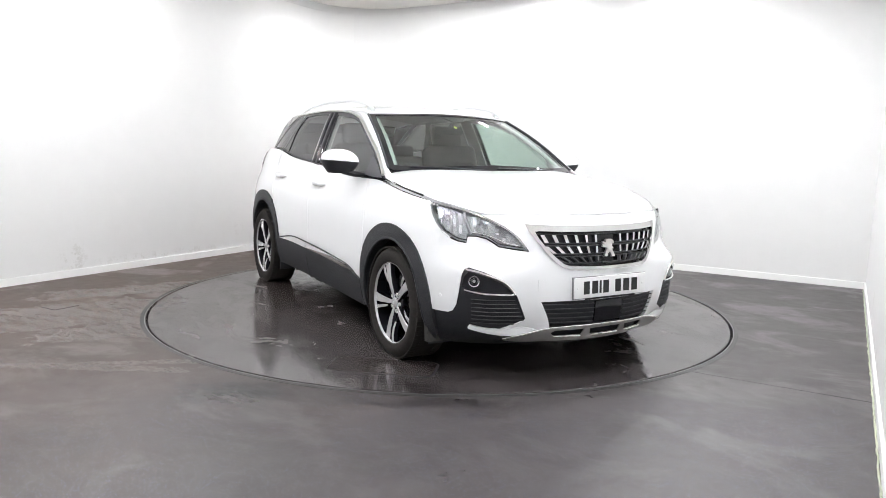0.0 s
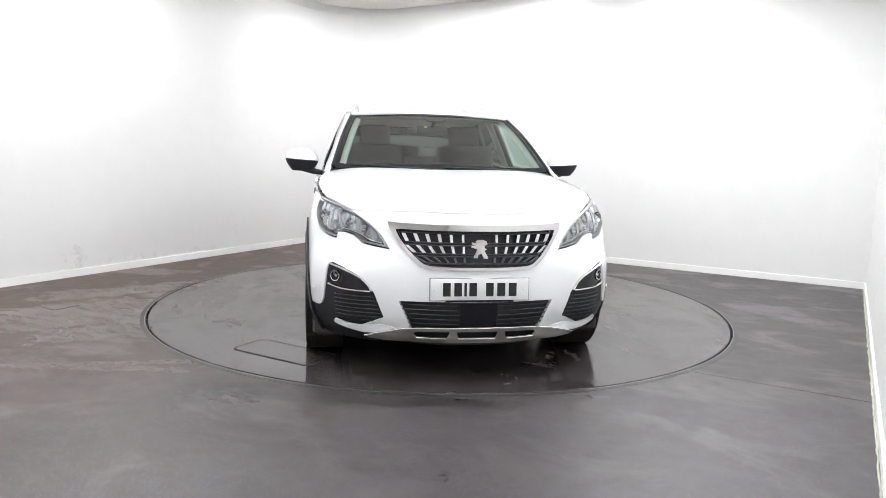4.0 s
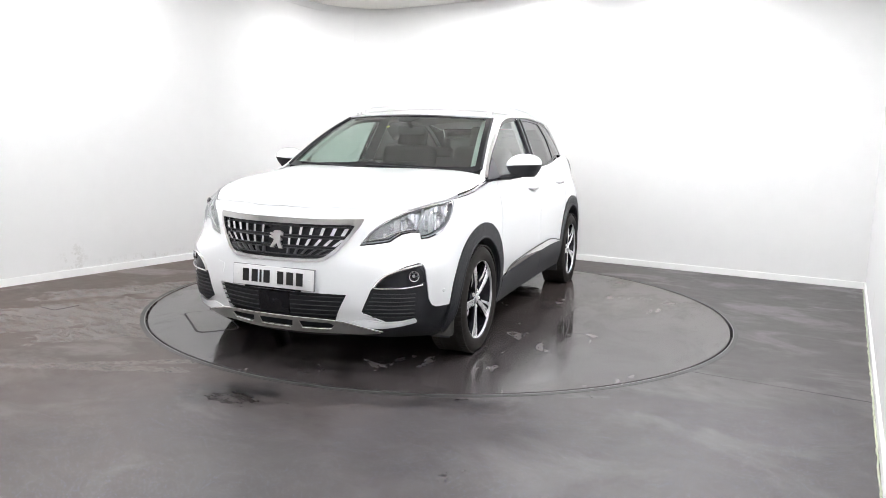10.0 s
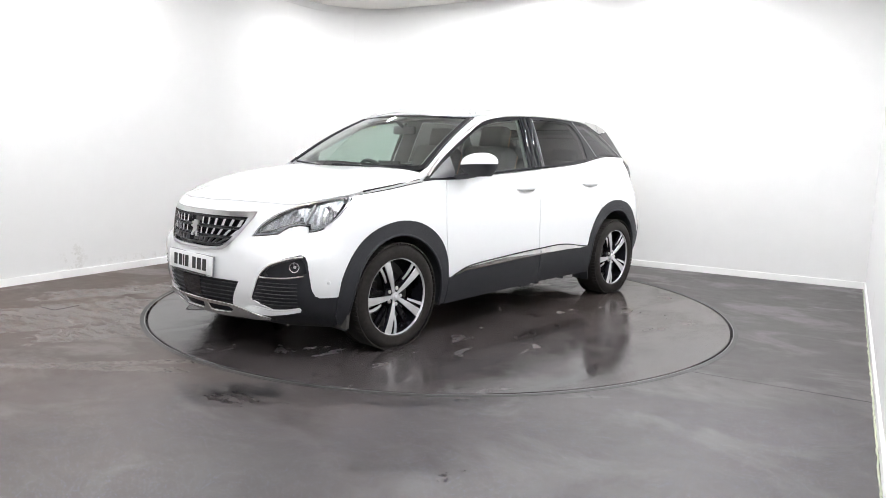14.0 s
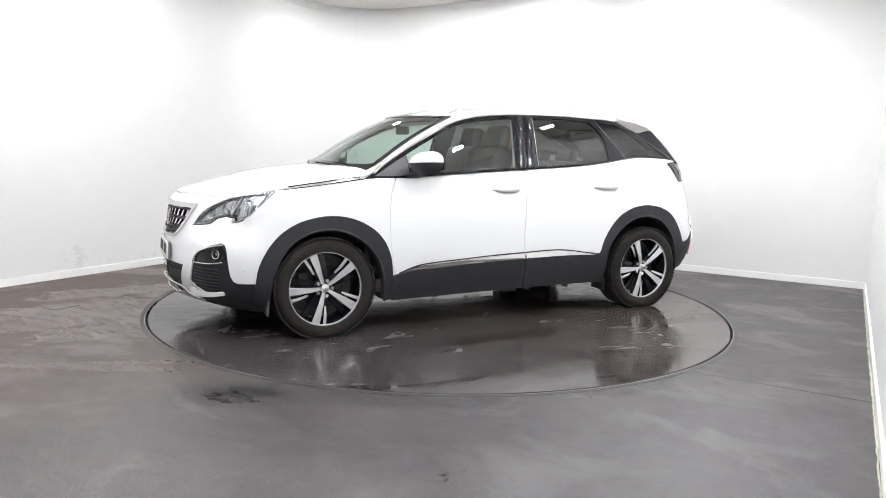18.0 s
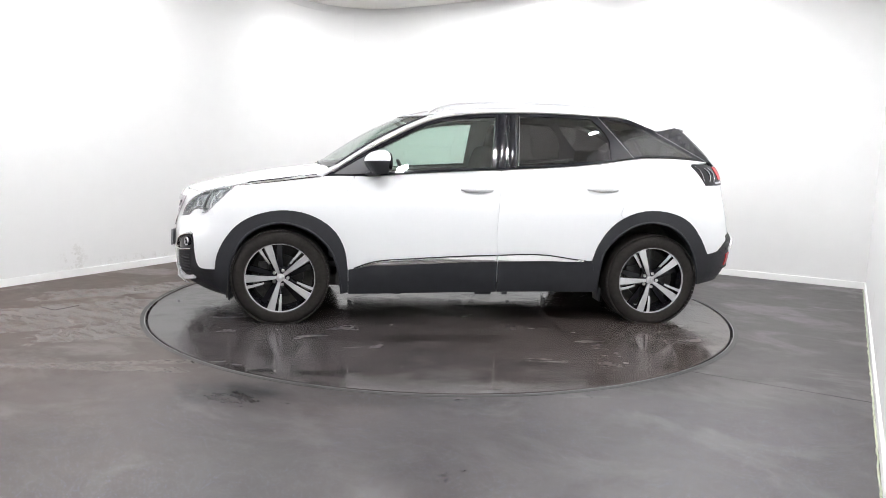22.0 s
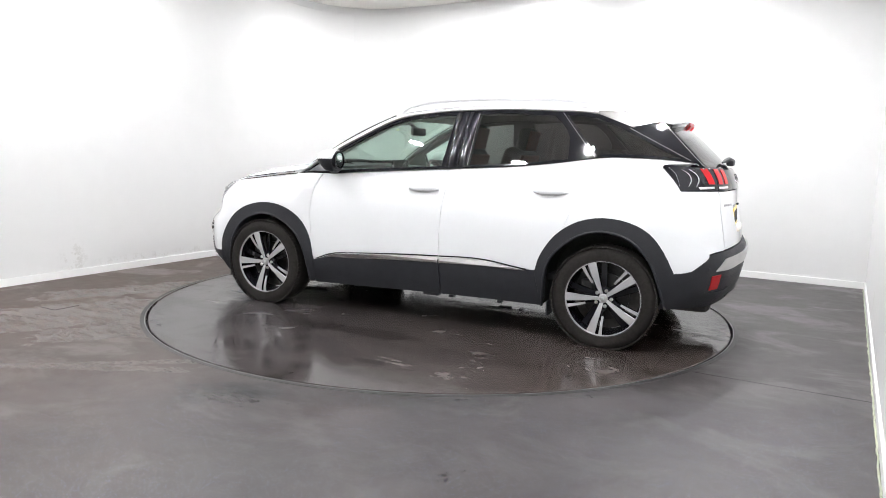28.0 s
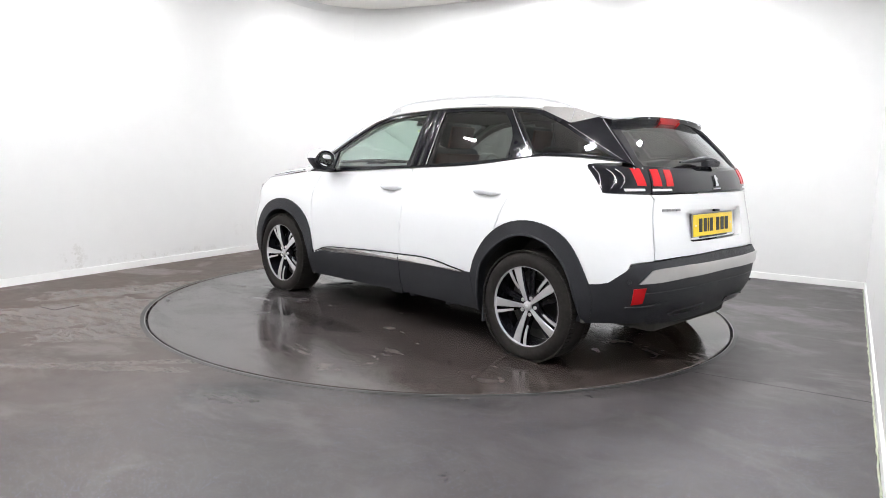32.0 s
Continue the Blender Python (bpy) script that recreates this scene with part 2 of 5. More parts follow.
# ---- mesh helpers ----
def part(name, bm, mat, parent=None, label="", smooth=True, m=None):
    """Links a bmesh as one mesh object under a thing or a part."""
    me = bpy.data.meshes.new(name)
    bm.to_mesh(me)
    bm.free()
    me.materials.append(mat)
    if smooth:
        me.polygons.foreach_set("use_smooth", [True] * len(me.polygons))
        me.set_sharp_from_angle(angle=radians(38))
    ob = new(name, me)
    if parent is not None:
        ob.parent = parent
    if m is not None:
        ob.matrix_basis = m
    if label:
        ob["label"] = label
    return ob


def box(size, at=(0, 0, 0), bevel=.0, segs=2, m=None):
    bm = bmesh.new()
    bmesh.ops.create_cube(bm, size=1)
    bmesh.ops.scale(bm, vec=size, verts=bm.verts)
    if bevel:
        bmesh.ops.bevel(bm, geom=bm.edges[:], offset=bevel, segments=segs, affect="EDGES", profile=.6)
    bmesh.ops.translate(bm, vec=at, verts=bm.verts)
    if m is not None:
        bmesh.ops.transform(bm, matrix=m, verts=bm.verts)
    return bm


def lathe(profile, segs=64, axis="Y", closed=False):
    """Turns a profile of (radius, along) about an axis."""
    bm = bmesh.new()
    rings = []
    for k in range(segs):
        a = 2 * math.pi * k / segs
        c, s = math.cos(a), math.sin(a)
        rings.append([bm.verts.new((r * c, w, r * s) if axis == "Y" else (r * c, r * s, w) if axis == "Z" else (w, r * c, r * s)) for r, w in profile])
    n = len(profile)
    for k in range(segs):
        a, b = rings[k], rings[(k + 1) % segs]
        for i in range(n if closed else n - 1):
            j = (i + 1) % n
            bm.faces.new((a[i], a[j], b[j], b[i]))
    bmesh.ops.remove_doubles(bm, verts=bm.verts, dist=1e-5)
    bmesh.ops.recalc_face_normals(bm, faces=bm.faces)
    return bm


def tube(points, radius, segs=10, flat=1.0, cap=True):
    """A round bar along points; flat squeezes its height."""
    bm = bmesh.new()
    pts = [Vector(p) for p in points]
    rings = []
    for i, p in enumerate(pts):
        d = (pts[min(i + 1, len(pts) - 1)] - pts[max(i - 1, 0)]).normalized()
        side = d.cross(Vector((0, 0, 1)))
        side = side.normalized() if side.length > 1e-4 else Vector((0, 1, 0))
        up = side.cross(d).normalized()
        r = radius[i] if isinstance(radius, (list, tuple)) else radius
        rings.append([bm.verts.new(p + side * (r * math.cos(2 * math.pi * k / segs)) + up * (flat * r * math.sin(2 * math.pi * k / segs))) for k in range(segs)])
    for a, b in zip(rings, rings[1:]):
        for k in range(segs):
            bm.faces.new((a[k], a[(k + 1) % segs], b[(k + 1) % segs], b[k]))
    if cap:
        bm.faces.new(rings[0])
        bm.faces.new(rings[-1])
    bmesh.ops.recalc_face_normals(bm, faces=bm.faces)
    return bm


def prism(outline, low, high, bevel=0.0):
    """An upright block over an outline of (x, y)."""
    bm = bmesh.new()
    f = bm.faces.new([bm.verts.new((x, y, low)) for x, y in outline])
    top = bmesh.ops.extrude_face_region(bm, geom=[f])
    bmesh.ops.translate(bm, vec=(0, 0, high - low), verts=[v for v in top["geom"] if isinstance(v, bmesh.types.BMVert)])
    bmesh.ops.recalc_face_normals(bm, faces=bm.faces)
    if bevel:
        bmesh.ops.bevel(bm, geom=bm.edges[:], offset=bevel, segments=2, affect="EDGES")
    return bm


def loft(rings, close=True, caps=True):
    """Skins a row of rings that have the same number of points."""
    bm = bmesh.new()
    vs = [[bm.verts.new(p) for p in r] for r in rings]
    n = len(rings[0])
    for a, b in zip(vs, vs[1:]):
        for k in range(n if close else n - 1):
            bm.faces.new((a[k], a[(k + 1) % n], b[(k + 1) % n], b[k]))
    if caps and close:
        bm.faces.new(vs[0])
        bm.faces.new(vs[-1])
    bmesh.ops.recalc_face_normals(bm, faces=bm.faces)
    return bm


def inside(p, poly):
    x, y = p
    hit = False
    for (x1, y1), (x2, y2) in zip(poly, poly[1:] + poly[:1]):
        if (y1 > y) != (y2 > y) and x < (x2 - x1) * (y - y1) / (y2 - y1) + x1:
            hit = not hit
    return hit


def dense(poly, step):
    out = []
    for (x1, y1), (x2, y2) in zip(poly, poly[1:] + poly[:1]):
        n = max(1, int(math.hypot(x2 - x1, y2 - y1) / step + .5))
        out += [(x1 + (x2 - x1) * k / n, y1 + (y2 - y1) * k / n) for k in range(n)]
    return out


def curve(points, per=5):
    """A smooth open line through points, as a list of pairs."""
    return [tuple(map(float, p)) for p in spline(points, per)]


def panel(surf, poly, side=1, out=0.0, depth=.014, holes=(), step=.05, edge=.03):
    """A sheet cut from a surface along a line, its rim folded inwards. side -1 gives the mirrored sheet."""
    poly = dense(poly, edge)
    rings = [poly] + [dense(h, edge) for h in holes]
    pts, edges = [], []
    for r in rings:
        o = len(pts)
        pts += r
        edges += [(o + i, o + (i + 1) % len(r)) for i in range(len(r))]
    us, vs = [p[0] for p in poly], [p[1] for p in poly]
    near = np.array(pts)
    u = min(us) + step * .5
    while u < max(us):
        v = min(vs) + step * .5
        while v < max(vs):
            if inside((u, v), poly) and np.min(np.hypot(near[:, 0] - u, near[:, 1] - v)) > step * .35 and not any(inside((u, v), h) for h in holes):
                pts.append((u, v))
            v += step
        u += step
    got, _, tris, *_ = geometry.delaunay_2d_cdt([Vector(p) for p in pts], edges, [], 1, 1e-6)
    bm = bmesh.new()
    h = 1e-3
    vert, norm = [], []
    for q in got:
        p = Vector(surf(q.x, q.y, out))
        n = (Vector(surf(q.x + h, q.y, out)) - p).cross(Vector(surf(q.x, q.y + h, out)) - p).normalized()
        if n.dot(p - Vector((max(-1.4, min(1.4, p.x)), 0, min(p.z, .9)))) < 0:
            n = -n
        if side < 0:
            p.y, n.y = -p.y, -n.y
        vert.append(bm.verts.new(p))
        norm.append(n)
    for t in tris:
        c = sum((got[i] for i in t), Vector((0, 0))) / len(t)
        if not inside(c, poly) or any(inside(c, h2) for h2 in holes):
            continue
        a, b, c3 = (vert[i].co for i in t[:3])
        idx = t if (b - a).cross(c3 - a).dot(norm[t[0]]) > 0 else t[::-1]
        try:
            bm.faces.new([vert[i] for i in idx])
        except ValueError:
            pass
    if depth:
        rim = [e for e in bm.edges if len(e.link_faces) == 1]
        low = {}
        for e in rim:
            f = e.link_faces[0]
            a, b = e.verts
            for v in (a, b):
                if v not in low:
                    low[v] = bm.verts.new(v.co - norm[vert.index(v)] * depth)
            loop = [l for l in f.loops if l.edge == e][0]
            s, t = loop.vert, loop.link_loop_next.vert
            bm.faces.new((t, s, low[s], low[t]))
    loose = [v for v in bm.verts if not v.link_faces]
    bmesh.ops.delete(bm, geom=loose, context="VERTS")
    return bm


def whole(half):
    """A line given for the left half from the middle to the middle, closed by its mirror image."""
    other = [(-u, v) for u, v in reversed(half) if abs(u) > 1e-6]
    return half + other


# ---- the car's skin: plan outline, swept up in height ----
PLAN = [(2.205, 0), (2.197, .15), (2.172, .26), (2.13, .38), (2.08, .475), (1.99, .615), (1.90, .731), (1.835, .807), (1.765, .856),
        (1.62, .885), (1.34, .898), (.9, .893), (.4, .884), (-.2, .882), (-.9, .890), (-1.34, .897), (-1.6, .888), (-1.75, .868),
        (-1.86, .825), (-1.95, .755), (-2.02, .66), (-2.065, .50), (-2.095, .30), (-2.103, 0)]


def spline(points, per=24):
    """A smooth line through points of the plane, as arrays of x and y."""
    p = np.array(points, float)
    p = np.vstack([2 * p[0] - p[1], p, 2 * p[-1] - p[-2]])
    out = []
    for i in range(1, len(p) - 2):
        a, b, c, d = p[i - 1:i + 3]
        for k in range(per):
            t = k / per
            out.append(.5 * (2 * b + (c - a) * t + (2 * a - 5 * b + 4 * c - d) * t * t + (3 * b - a - 3 * c + d) * t ** 3))
    out.append(p[-2])
    return np.array(out)


_half = spline([(2.197, -.15)] + PLAN + [(-2.095, -.30)])[24:-24]
_len = np.concatenate([[0], np.cumsum(np.hypot(*np.diff(_half, axis=0).T))])
TOTAL = float(_len[-1])
_imax = int(np.argmax(_half[:, 1]))
CORNER = .062  # how far the bumper corners stand out
Z_SIDE = ([.15, .25, .35, .5, .75, .85, .92, .97, 1.03, 1.10, 1.165, 1.25], [-.07, -.035, -.012, 0, -.004, -.014, -.032, -.052, -.074, -.09, -.108, -.14])
Z_FRONT = ([.15, .22, .30, .40, .58, .73, .82, .87, .905, .95, 1.0, 1.1], [-.13, -.032, .010, .029, .022, .0, -.017, -.037, -.066, -.135, -.26, -.6])
Z_REAR = ([.15, .25, .33, .42, .50, .56, .62, .66, .72, .92, 1.02, 1.10, 1.17, 1.25], [-.15, -.105, -.05, -.004, .010, .018, .022, -.004, -.012, -.05, -.06, -.08, -.12, -.18])


def smooth_curve(zs, vs):
    line = spline(list(zip(zs, vs)), 10)
    return line[:, 0], line[:, 1]


Z_SIDE, Z_FRONT, Z_REAR = smooth_curve(*Z_SIDE), smooth_curve(*Z_FRONT), smooth_curve(*Z_REAR)


def ease(a, b, x):
    t = min(1, max(0, (x - a) / (b - a)))
    return t * t * (3 - 2 * t)


def skin(u, z, out=0.0):
    """The place on the car's lower skin: u metres along the plan from the nose (left side positive), at height z, out metres off it."""
    s = 1 if u >= 0 else -1
    a = min(abs(u), TOTAL)
    x, y = float(np.interp(a, _len, _half[:, 0])), float(np.interp(a, _len, _half[:, 1]))
    x2, y2 = float(np.interp(a + .01, _len, _half[:, 0])), float(np.interp(a + .01, _len, _half[:, 1]))
    if a + .01 > TOTAL:
        x2, y2 = x, y - .01
    y *= 1 + float(np.interp(z, *Z_SIDE)) / .89
    if x > 0:
        x += ease(1.25, 1.85, x) * float(np.interp(z, *Z_FRONT))
    else:
        x -= ease(1.25, 1.85, -x) * float(np.interp(z, *Z_REAR))
    out += CORNER * math.exp(-((a - .72) / .22) ** 2) * ease(.72, .60, z) * ease(.18, .34, z)
    n = np.hypot(x2 - float(np.interp(a, _len, _half[:, 0])), y2 - float(np.interp(a, _len, _half[:, 1]))) + 1e-9
    nx, ny = (y2 - float(np.interp(a, _len, _half[:, 1]))) / n, -(x2 - float(np.interp(a, _len, _half[:, 0]))) / n
    return (x + nx * out, s * (y + ny * out), z)


def at_x(x, z):
    """u of the side's point at this x and height."""
    a = x
    for _ in range(6):
        a = x - (ease(1.25, 1.85, a) * float(np.interp(z, *Z_FRONT)) if a > 0 else -ease(1.25, 1.85, -a) * float(np.interp(z, *Z_REAR)))
    return float(np.interp(-a, -_half[:, 0], _len))


def nose(y, z):
    """u of the front's point at this distance from the middle."""
    y = abs(y) / (1 + float(np.interp(z, *Z_SIDE)) / .89)
    return float(np.interp(y, _half[:_imax, 1], _len[:_imax]))


def tail(y, z):
    y = abs(y) / (1 + float(np.interp(z, *Z_SIDE)) / .89)
    return float(np.interp(-y, -_half[_imax:, 1], _len[_imax:]))


def cabin(x, z, out=0.0):
    """The cabin's side at this x and height (left side)."""
    y = .818 - .40 * (z - 1.04) - .28 * max(0, z - 1.30) ** 2
    y -= .10 * ease(.2, 1.2, x) * (z - 1.0) + .02 * ease(.5, 1.1, x)
    y -= .096 * max(0, -x - .75) ** 2
    return (x, y + out * .92, z + out * .38)


HOOD_LINE = smooth_curve([.9, 1.1, 1.25, 1.45, 1.69, 1.92, 2.05, 2.12, 2.17, 2.22], [1.125, 1.108, 1.09, 1.062, 1.022, .972, .938, .915, .885, .84])
ROOF_LINE = smooth_curve([-1.9, -1.72, -1.6, -1.4, -1.2, -.9, -.5, -.15, .1, .3, .50], [1.40, 1.462, 1.495, 1.53, 1.553, 1.574, 1.582, 1.575, 1.557, 1.535, 1.487])


def hood(x, y, out=0.0):
    """The bonnet's height."""
    zc = float(np.interp(x, *HOOD_LINE))
    z = zc - (.085 - .028 * ease(1.74, 1.5, x)) * (abs(y) / .8) ** (4.8 - 2.4 * ease(1.45, 1.9, x)) - .030 * ease(1.68, 1.95, x) * (min(1, abs(y) / .6) ** 1.5)
    return (x, y, z + out)


def screen(y, t, out=0.0):
    """The windscreen: t from 0 at the bonnet to 1 at the roof."""
    w = .75 - .145 * t
    k = (y / w) ** 2
    x = 1.15 - .19 * k + (.43 - .115 * k - 1.15 + .19 * k) * t
    z = 1.105 + .005 * k + (1.515 - .042 * k - 1.105 - .005 * k) * t + .035 * np.sin(np.pi * t) * (1 - .3 * k)
    return (x + out * .5, y, z + out * .86)


def roof(x, y, out=0.0):
    zc = float(np.interp(x, *ROOF_LINE))
    return (x, y, zc - .055 * (abs(y) / .62) ** 2.5 + out)


def back(y, t, out=0.0):
    """The rear window: t from 0 at the lamps to 1 under the spoiler."""
    w = .70 - .10 * t
    k = (y / w) ** 2
    x = -1.985 + .13 * k + (.315 - .01 * k) * t
    z = 1.15 + .30 * t + .012 * np.sin(np.pi * t)
    return (x - out * .7, y, z + out * .7)


def nose_line(u):
    """The place where the bonnet meets the nose, on the skin at u."""
    z = .90
    for _ in range(30):
        x, y, _z = skin(u, z)
        z = .5 * z + .5 * hood(x, y)[2]
    return z
# ---- the room: a rectangular bay, turned by sixty degrees ----
E1, E2 = Vector((.866, -.5, 0)), Vector((.5, .866, 0))
ROOM_L, ROOM_R, ROOM_B, ROOM_F, ROOM_H = -3.225, 3.053, 2.965, -5.9, 3.04
TURN = Matrix(((E1.x, E2.x, 0, 0), (E1.y, E2.y, 0, 0), (0, 0, 1, 0), (0, 0, 0, 1)))


def wall_line(inset):
    """The room's outline in its own axes, with its far left corner rounded."""
    r = .85 - inset
    l, rr, b, f = ROOM_L + inset, ROOM_R - inset, ROOM_B - inset, ROOM_F + inset
    cx, cy = l + r, b - r
    arc = [(cx + r * math.cos(a), cy + r * math.sin(a)) for a in (math.pi * (1 - k / 24) for k in range(13))]
    return arc, (l, rr, b, f)


def wall_run(name, inner, outer, low, high, mat, label):
    bm = bmesh.new()
    n = len(inner)
    v = [[bm.verts.new((*p, z)) for p in row] for row, z in ((inner, low), (inner, high), (outer, high), (outer, low))]
    for i in range(n - 1):
        for j in range(4):
            a, b = v[j], v[(j + 1) % 4]
            bm.faces.new((a[i], a[i + 1], b[i + 1], b[i]))
    bm.faces.new([r[0] for r in v])
    bm.faces.new([r[-1] for r in v])
    bmesh.ops.recalc_face_normals(bm, faces=bm.faces)
    ob = part(name, bm, mat)
    ob.matrix_basis = TURN
    return tagged(ob, label, kind="structure")


def room():
    T, S, H = .15, .014, .066
    arc_i, (l, r, b, f) = wall_line(0)
    arc_o, _ = wall_line(-T)
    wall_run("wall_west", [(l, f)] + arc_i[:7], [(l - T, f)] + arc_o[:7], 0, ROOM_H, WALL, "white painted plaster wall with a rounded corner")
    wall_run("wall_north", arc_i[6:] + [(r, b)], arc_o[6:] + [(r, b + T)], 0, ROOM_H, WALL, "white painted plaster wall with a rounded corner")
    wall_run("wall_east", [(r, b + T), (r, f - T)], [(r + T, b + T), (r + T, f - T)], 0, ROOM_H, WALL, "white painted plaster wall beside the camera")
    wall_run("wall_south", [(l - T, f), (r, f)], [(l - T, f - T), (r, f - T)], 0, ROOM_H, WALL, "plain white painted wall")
    arc_s, (ls, rs, bs, fs) = wall_line(S)
    wall_run("baseboard", [(ls, fs)] + arc_s[:7], [(l, fs)] + arc_i[:7], 0, H, SKIRT, "white skirting board along the floor")
    wall_run("baseboard", arc_s[6:] + [(rs, bs)], arc_i[6:] + [(rs, b)], 0, H, SKIRT, "white skirting board along the floor")
    wall_run("baseboard", [(rs, b), (rs, fs)], [(r, b), (r, fs)], 0, H, SKIRT, "white skirting board along the floor")
    arc_t, (lt, rt, bt, ft) = wall_line(.006)
    wall_run("trim", [(lt, ft)] + arc_t + [(rt, bt)], [(l, ft)] + arc_i + [(r, bt)], ROOM_H - .085, ROOM_H, WALL, "narrow white strip under the ceiling")
    bm = prism([(l - T, f - T), (r + T, f - T), (r + T, b + T), (l - T, b + T)], ROOM_H, ROOM_H + .12)
    tagged(part("ceiling", bm, CEIL, m=TURN, smooth=False), "pale grey painted ceiling with light panels", kind="structure")
    # floor sheet with a round opening for the plate
    bm = bmesh.new()
    seg, ro = 192, DISC_R + .012
    q = [(r, b), (l, b), (l, f), (r, f)]
    inner = [bm.verts.new((ro * math.cos(2 * math.pi * k / seg), ro * math.sin(2 * math.pi * k / seg), 0)) for k in range(seg)]
    wallv = []
    for k in range(seg):
        a = 2 * math.pi * k / seg
        c, s = math.cos(a), math.sin(a)
        t = min((r + .1) / c if c > 0 else (l - .1) / c if c < 0 else 1e9, (b + .1) / s if s > 0 else (f - .1) / s if s < 0 else 1e9)
        wallv.append(bm.verts.new((t * c, t * s, 0)))
    corner = [bm.verts.new((x + (.1 if x > 0 else -.1), y + (.1 if y > 0 else -.1), 0)) for x, y in q]
    for k in range(seg):
        j = (k + 1) % seg
        bm.faces.new((inner[k], wallv[k], wallv[j], inner[j]))
    for cv in corner:
        near = sorted(range(seg), key=lambda k: abs(math.atan2(wallv[k].co.y, wallv[k].co.x) - math.atan2(cv.co.y, cv.co.x)))[:2]
        k, j = near if (near[0] + 1) % seg == near[1] else near[::-1]
        bm.faces.new((wallv[k], cv, wallv[j]))
    low = [bm.verts.new((v.co.x, v.co.y, -.06)) for v in inner]
    for k in range(seg):
        j = (k + 1) % seg
        bm.faces.new((inner[k], inner[j], low[j], low[k]))
    bmesh.ops.recalc_face_normals(bm, faces=bm.faces)
    if sum(fc.normal.z for fc in bm.faces) < 0:
        bmesh.ops.reverse_faces(bm, faces=bm.faces)
    tagged(part("floor", bm, FLOOR, m=TURN, smooth=False), "dark speckled vinyl floor, damp with tyre marks", kind="structure")
    pit = lathe([(0, -.065), (DISC_R + .2, -.065), (DISC_R + .2, -.05)], 96, "Z")
    tagged(part("turntable_pit", pit, GROOVE), "dark pit under the turning plate", kind="structure")
    ring = lathe([(DISC_R + .012, -.04), (DISC_R + .012, .0012), (DISC_R + .019, .0012), (DISC_R + .019, -.04)], 192, "Z")
    rim = tagged(part("turntable_rim", ring, EDGE), "thin worn metal edging round the turning plate", kind="structure")
    part("edging", lathe([(DISC_R + .019, -.01), (DISC_R + .019, .0016), (DISC_R + .046, .0016), (DISC_R + .050, -.01)], 192, "Z"), RING, rim, "smooth edging band")
    x0 = math.sqrt((DISC_R + .052) ** 2 - .78 ** 2)
    joint = box((ROOM_R - .02 - x0, .003, .004), ((ROOM_R - .02 + x0) / 2, -.78, -.0012))
    tagged(part("floor_seam", joint, GROOVE, m=TURN, smooth=False), "thin dark seam between two floor sheets", kind="structure")
    rng = random.Random(5)
    ys = np.linspace(-5.8, 2.9, 200)
    bead = tube([(ROOM_R - .019 + rng.uniform(-.003, .003), y, .003) for y in ys], [rng.uniform(.003, .0065) for _ in ys], 8)
    tagged(part("sealant_bead", bead, CAULK, m=TURN), "lumpy greenish-white sealant along the skirting", kind="structure")


def floor_hatch(x, y, gap, deep, r=.165, joint=GROOVE, rise=.0012):
    """A square cover let into the floor, seen by its joint."""
    g = [(-r, -r), (r, -r), (r, r), (-r, r)]
    ob = part("floor_hatch", prism([(x + a * gap, y + c * gap) for a, c in g], -.01, deep + rise, rise * .4), FLOOR, m=TURN, smooth=False)
    tagged(ob, "square flush cover let into the dark floor", kind="structure")
    part("joint", prism([(x + a, y + c) for a, c in g], -.01, deep), joint, ob, "dark joint round the cover", smooth=False)


def hollow(size, inner, deep):
    """A rectangular collar, open in the middle."""
    bm = bmesh.new()
    rings = []
    for (a, c), z in ((size, .01), (size, -deep), (inner, -deep), (inner, .01)):
        rings.append([bm.verts.new((x * a / 2, y * c / 2, z)) for x, y in ((-1, -1), (1, -1), (1, 1), (-1, 1))])
    for r, q in zip(rings, rings[1:] + rings[:1]):
        for k in range(4):
            bm.faces.new((r[k], r[(k + 1) % 4], q[(k + 1) % 4], q[k]))
    bmesh.ops.recalc_face_normals(bm, faces=bm.faces)
    return bm


def lamps():
    """Panels in the ceiling: half a ring over the plate, the others placed to light the walls."""
    base = new("ceiling_light")
    part("frame", hollow((.19, .10), (.154, .064), .0065), LAMP_FRAME, base, "white baffle round the diffuser")
    d = box((.15, .06, .012), (0, 0, 0))
    part("diffuser", d, LAMP, base, "glowing white diffuser", smooth=False)
    tagged(base, "flat lit ceiling panel with a white frame", "light", "ceiling panels over the turntable")
    spots = [(2.65 * math.cos(radians(222 + 360 / 14 * k)), 2.65 * math.sin(radians(222 + 360 / 14 * k)), 312 + 360 / 14 * k) for k in range(7)]
    # unseen far panels, placed to light the walls evenly and keep off the windscreen
    spots += [(1.85, 0.75, 70), (1.75, 1.6, 45), (1.15, 2.25, 20), (-.3, 2.4, 0), (-1.35, 2.05, 0), (-2.3, 1.75, 60), (-2.45, -0.8, 90)]
    # the last of these is an unseen panel, added to brighten the left wall
    spots += [(-.8, -4.4, 0), (1.3, -4.4, 0), (2.3, -3.5, 90), (-2.5, -2.95, 90)]
    for i, (a, c, turn) in enumerate(spots):
        m = TURN @ pose(a, c, ROOM_H - .0101, 0, 0, turn)
        if i:
            copy_thing(base, m)
        else:
            base.matrix_basis = m


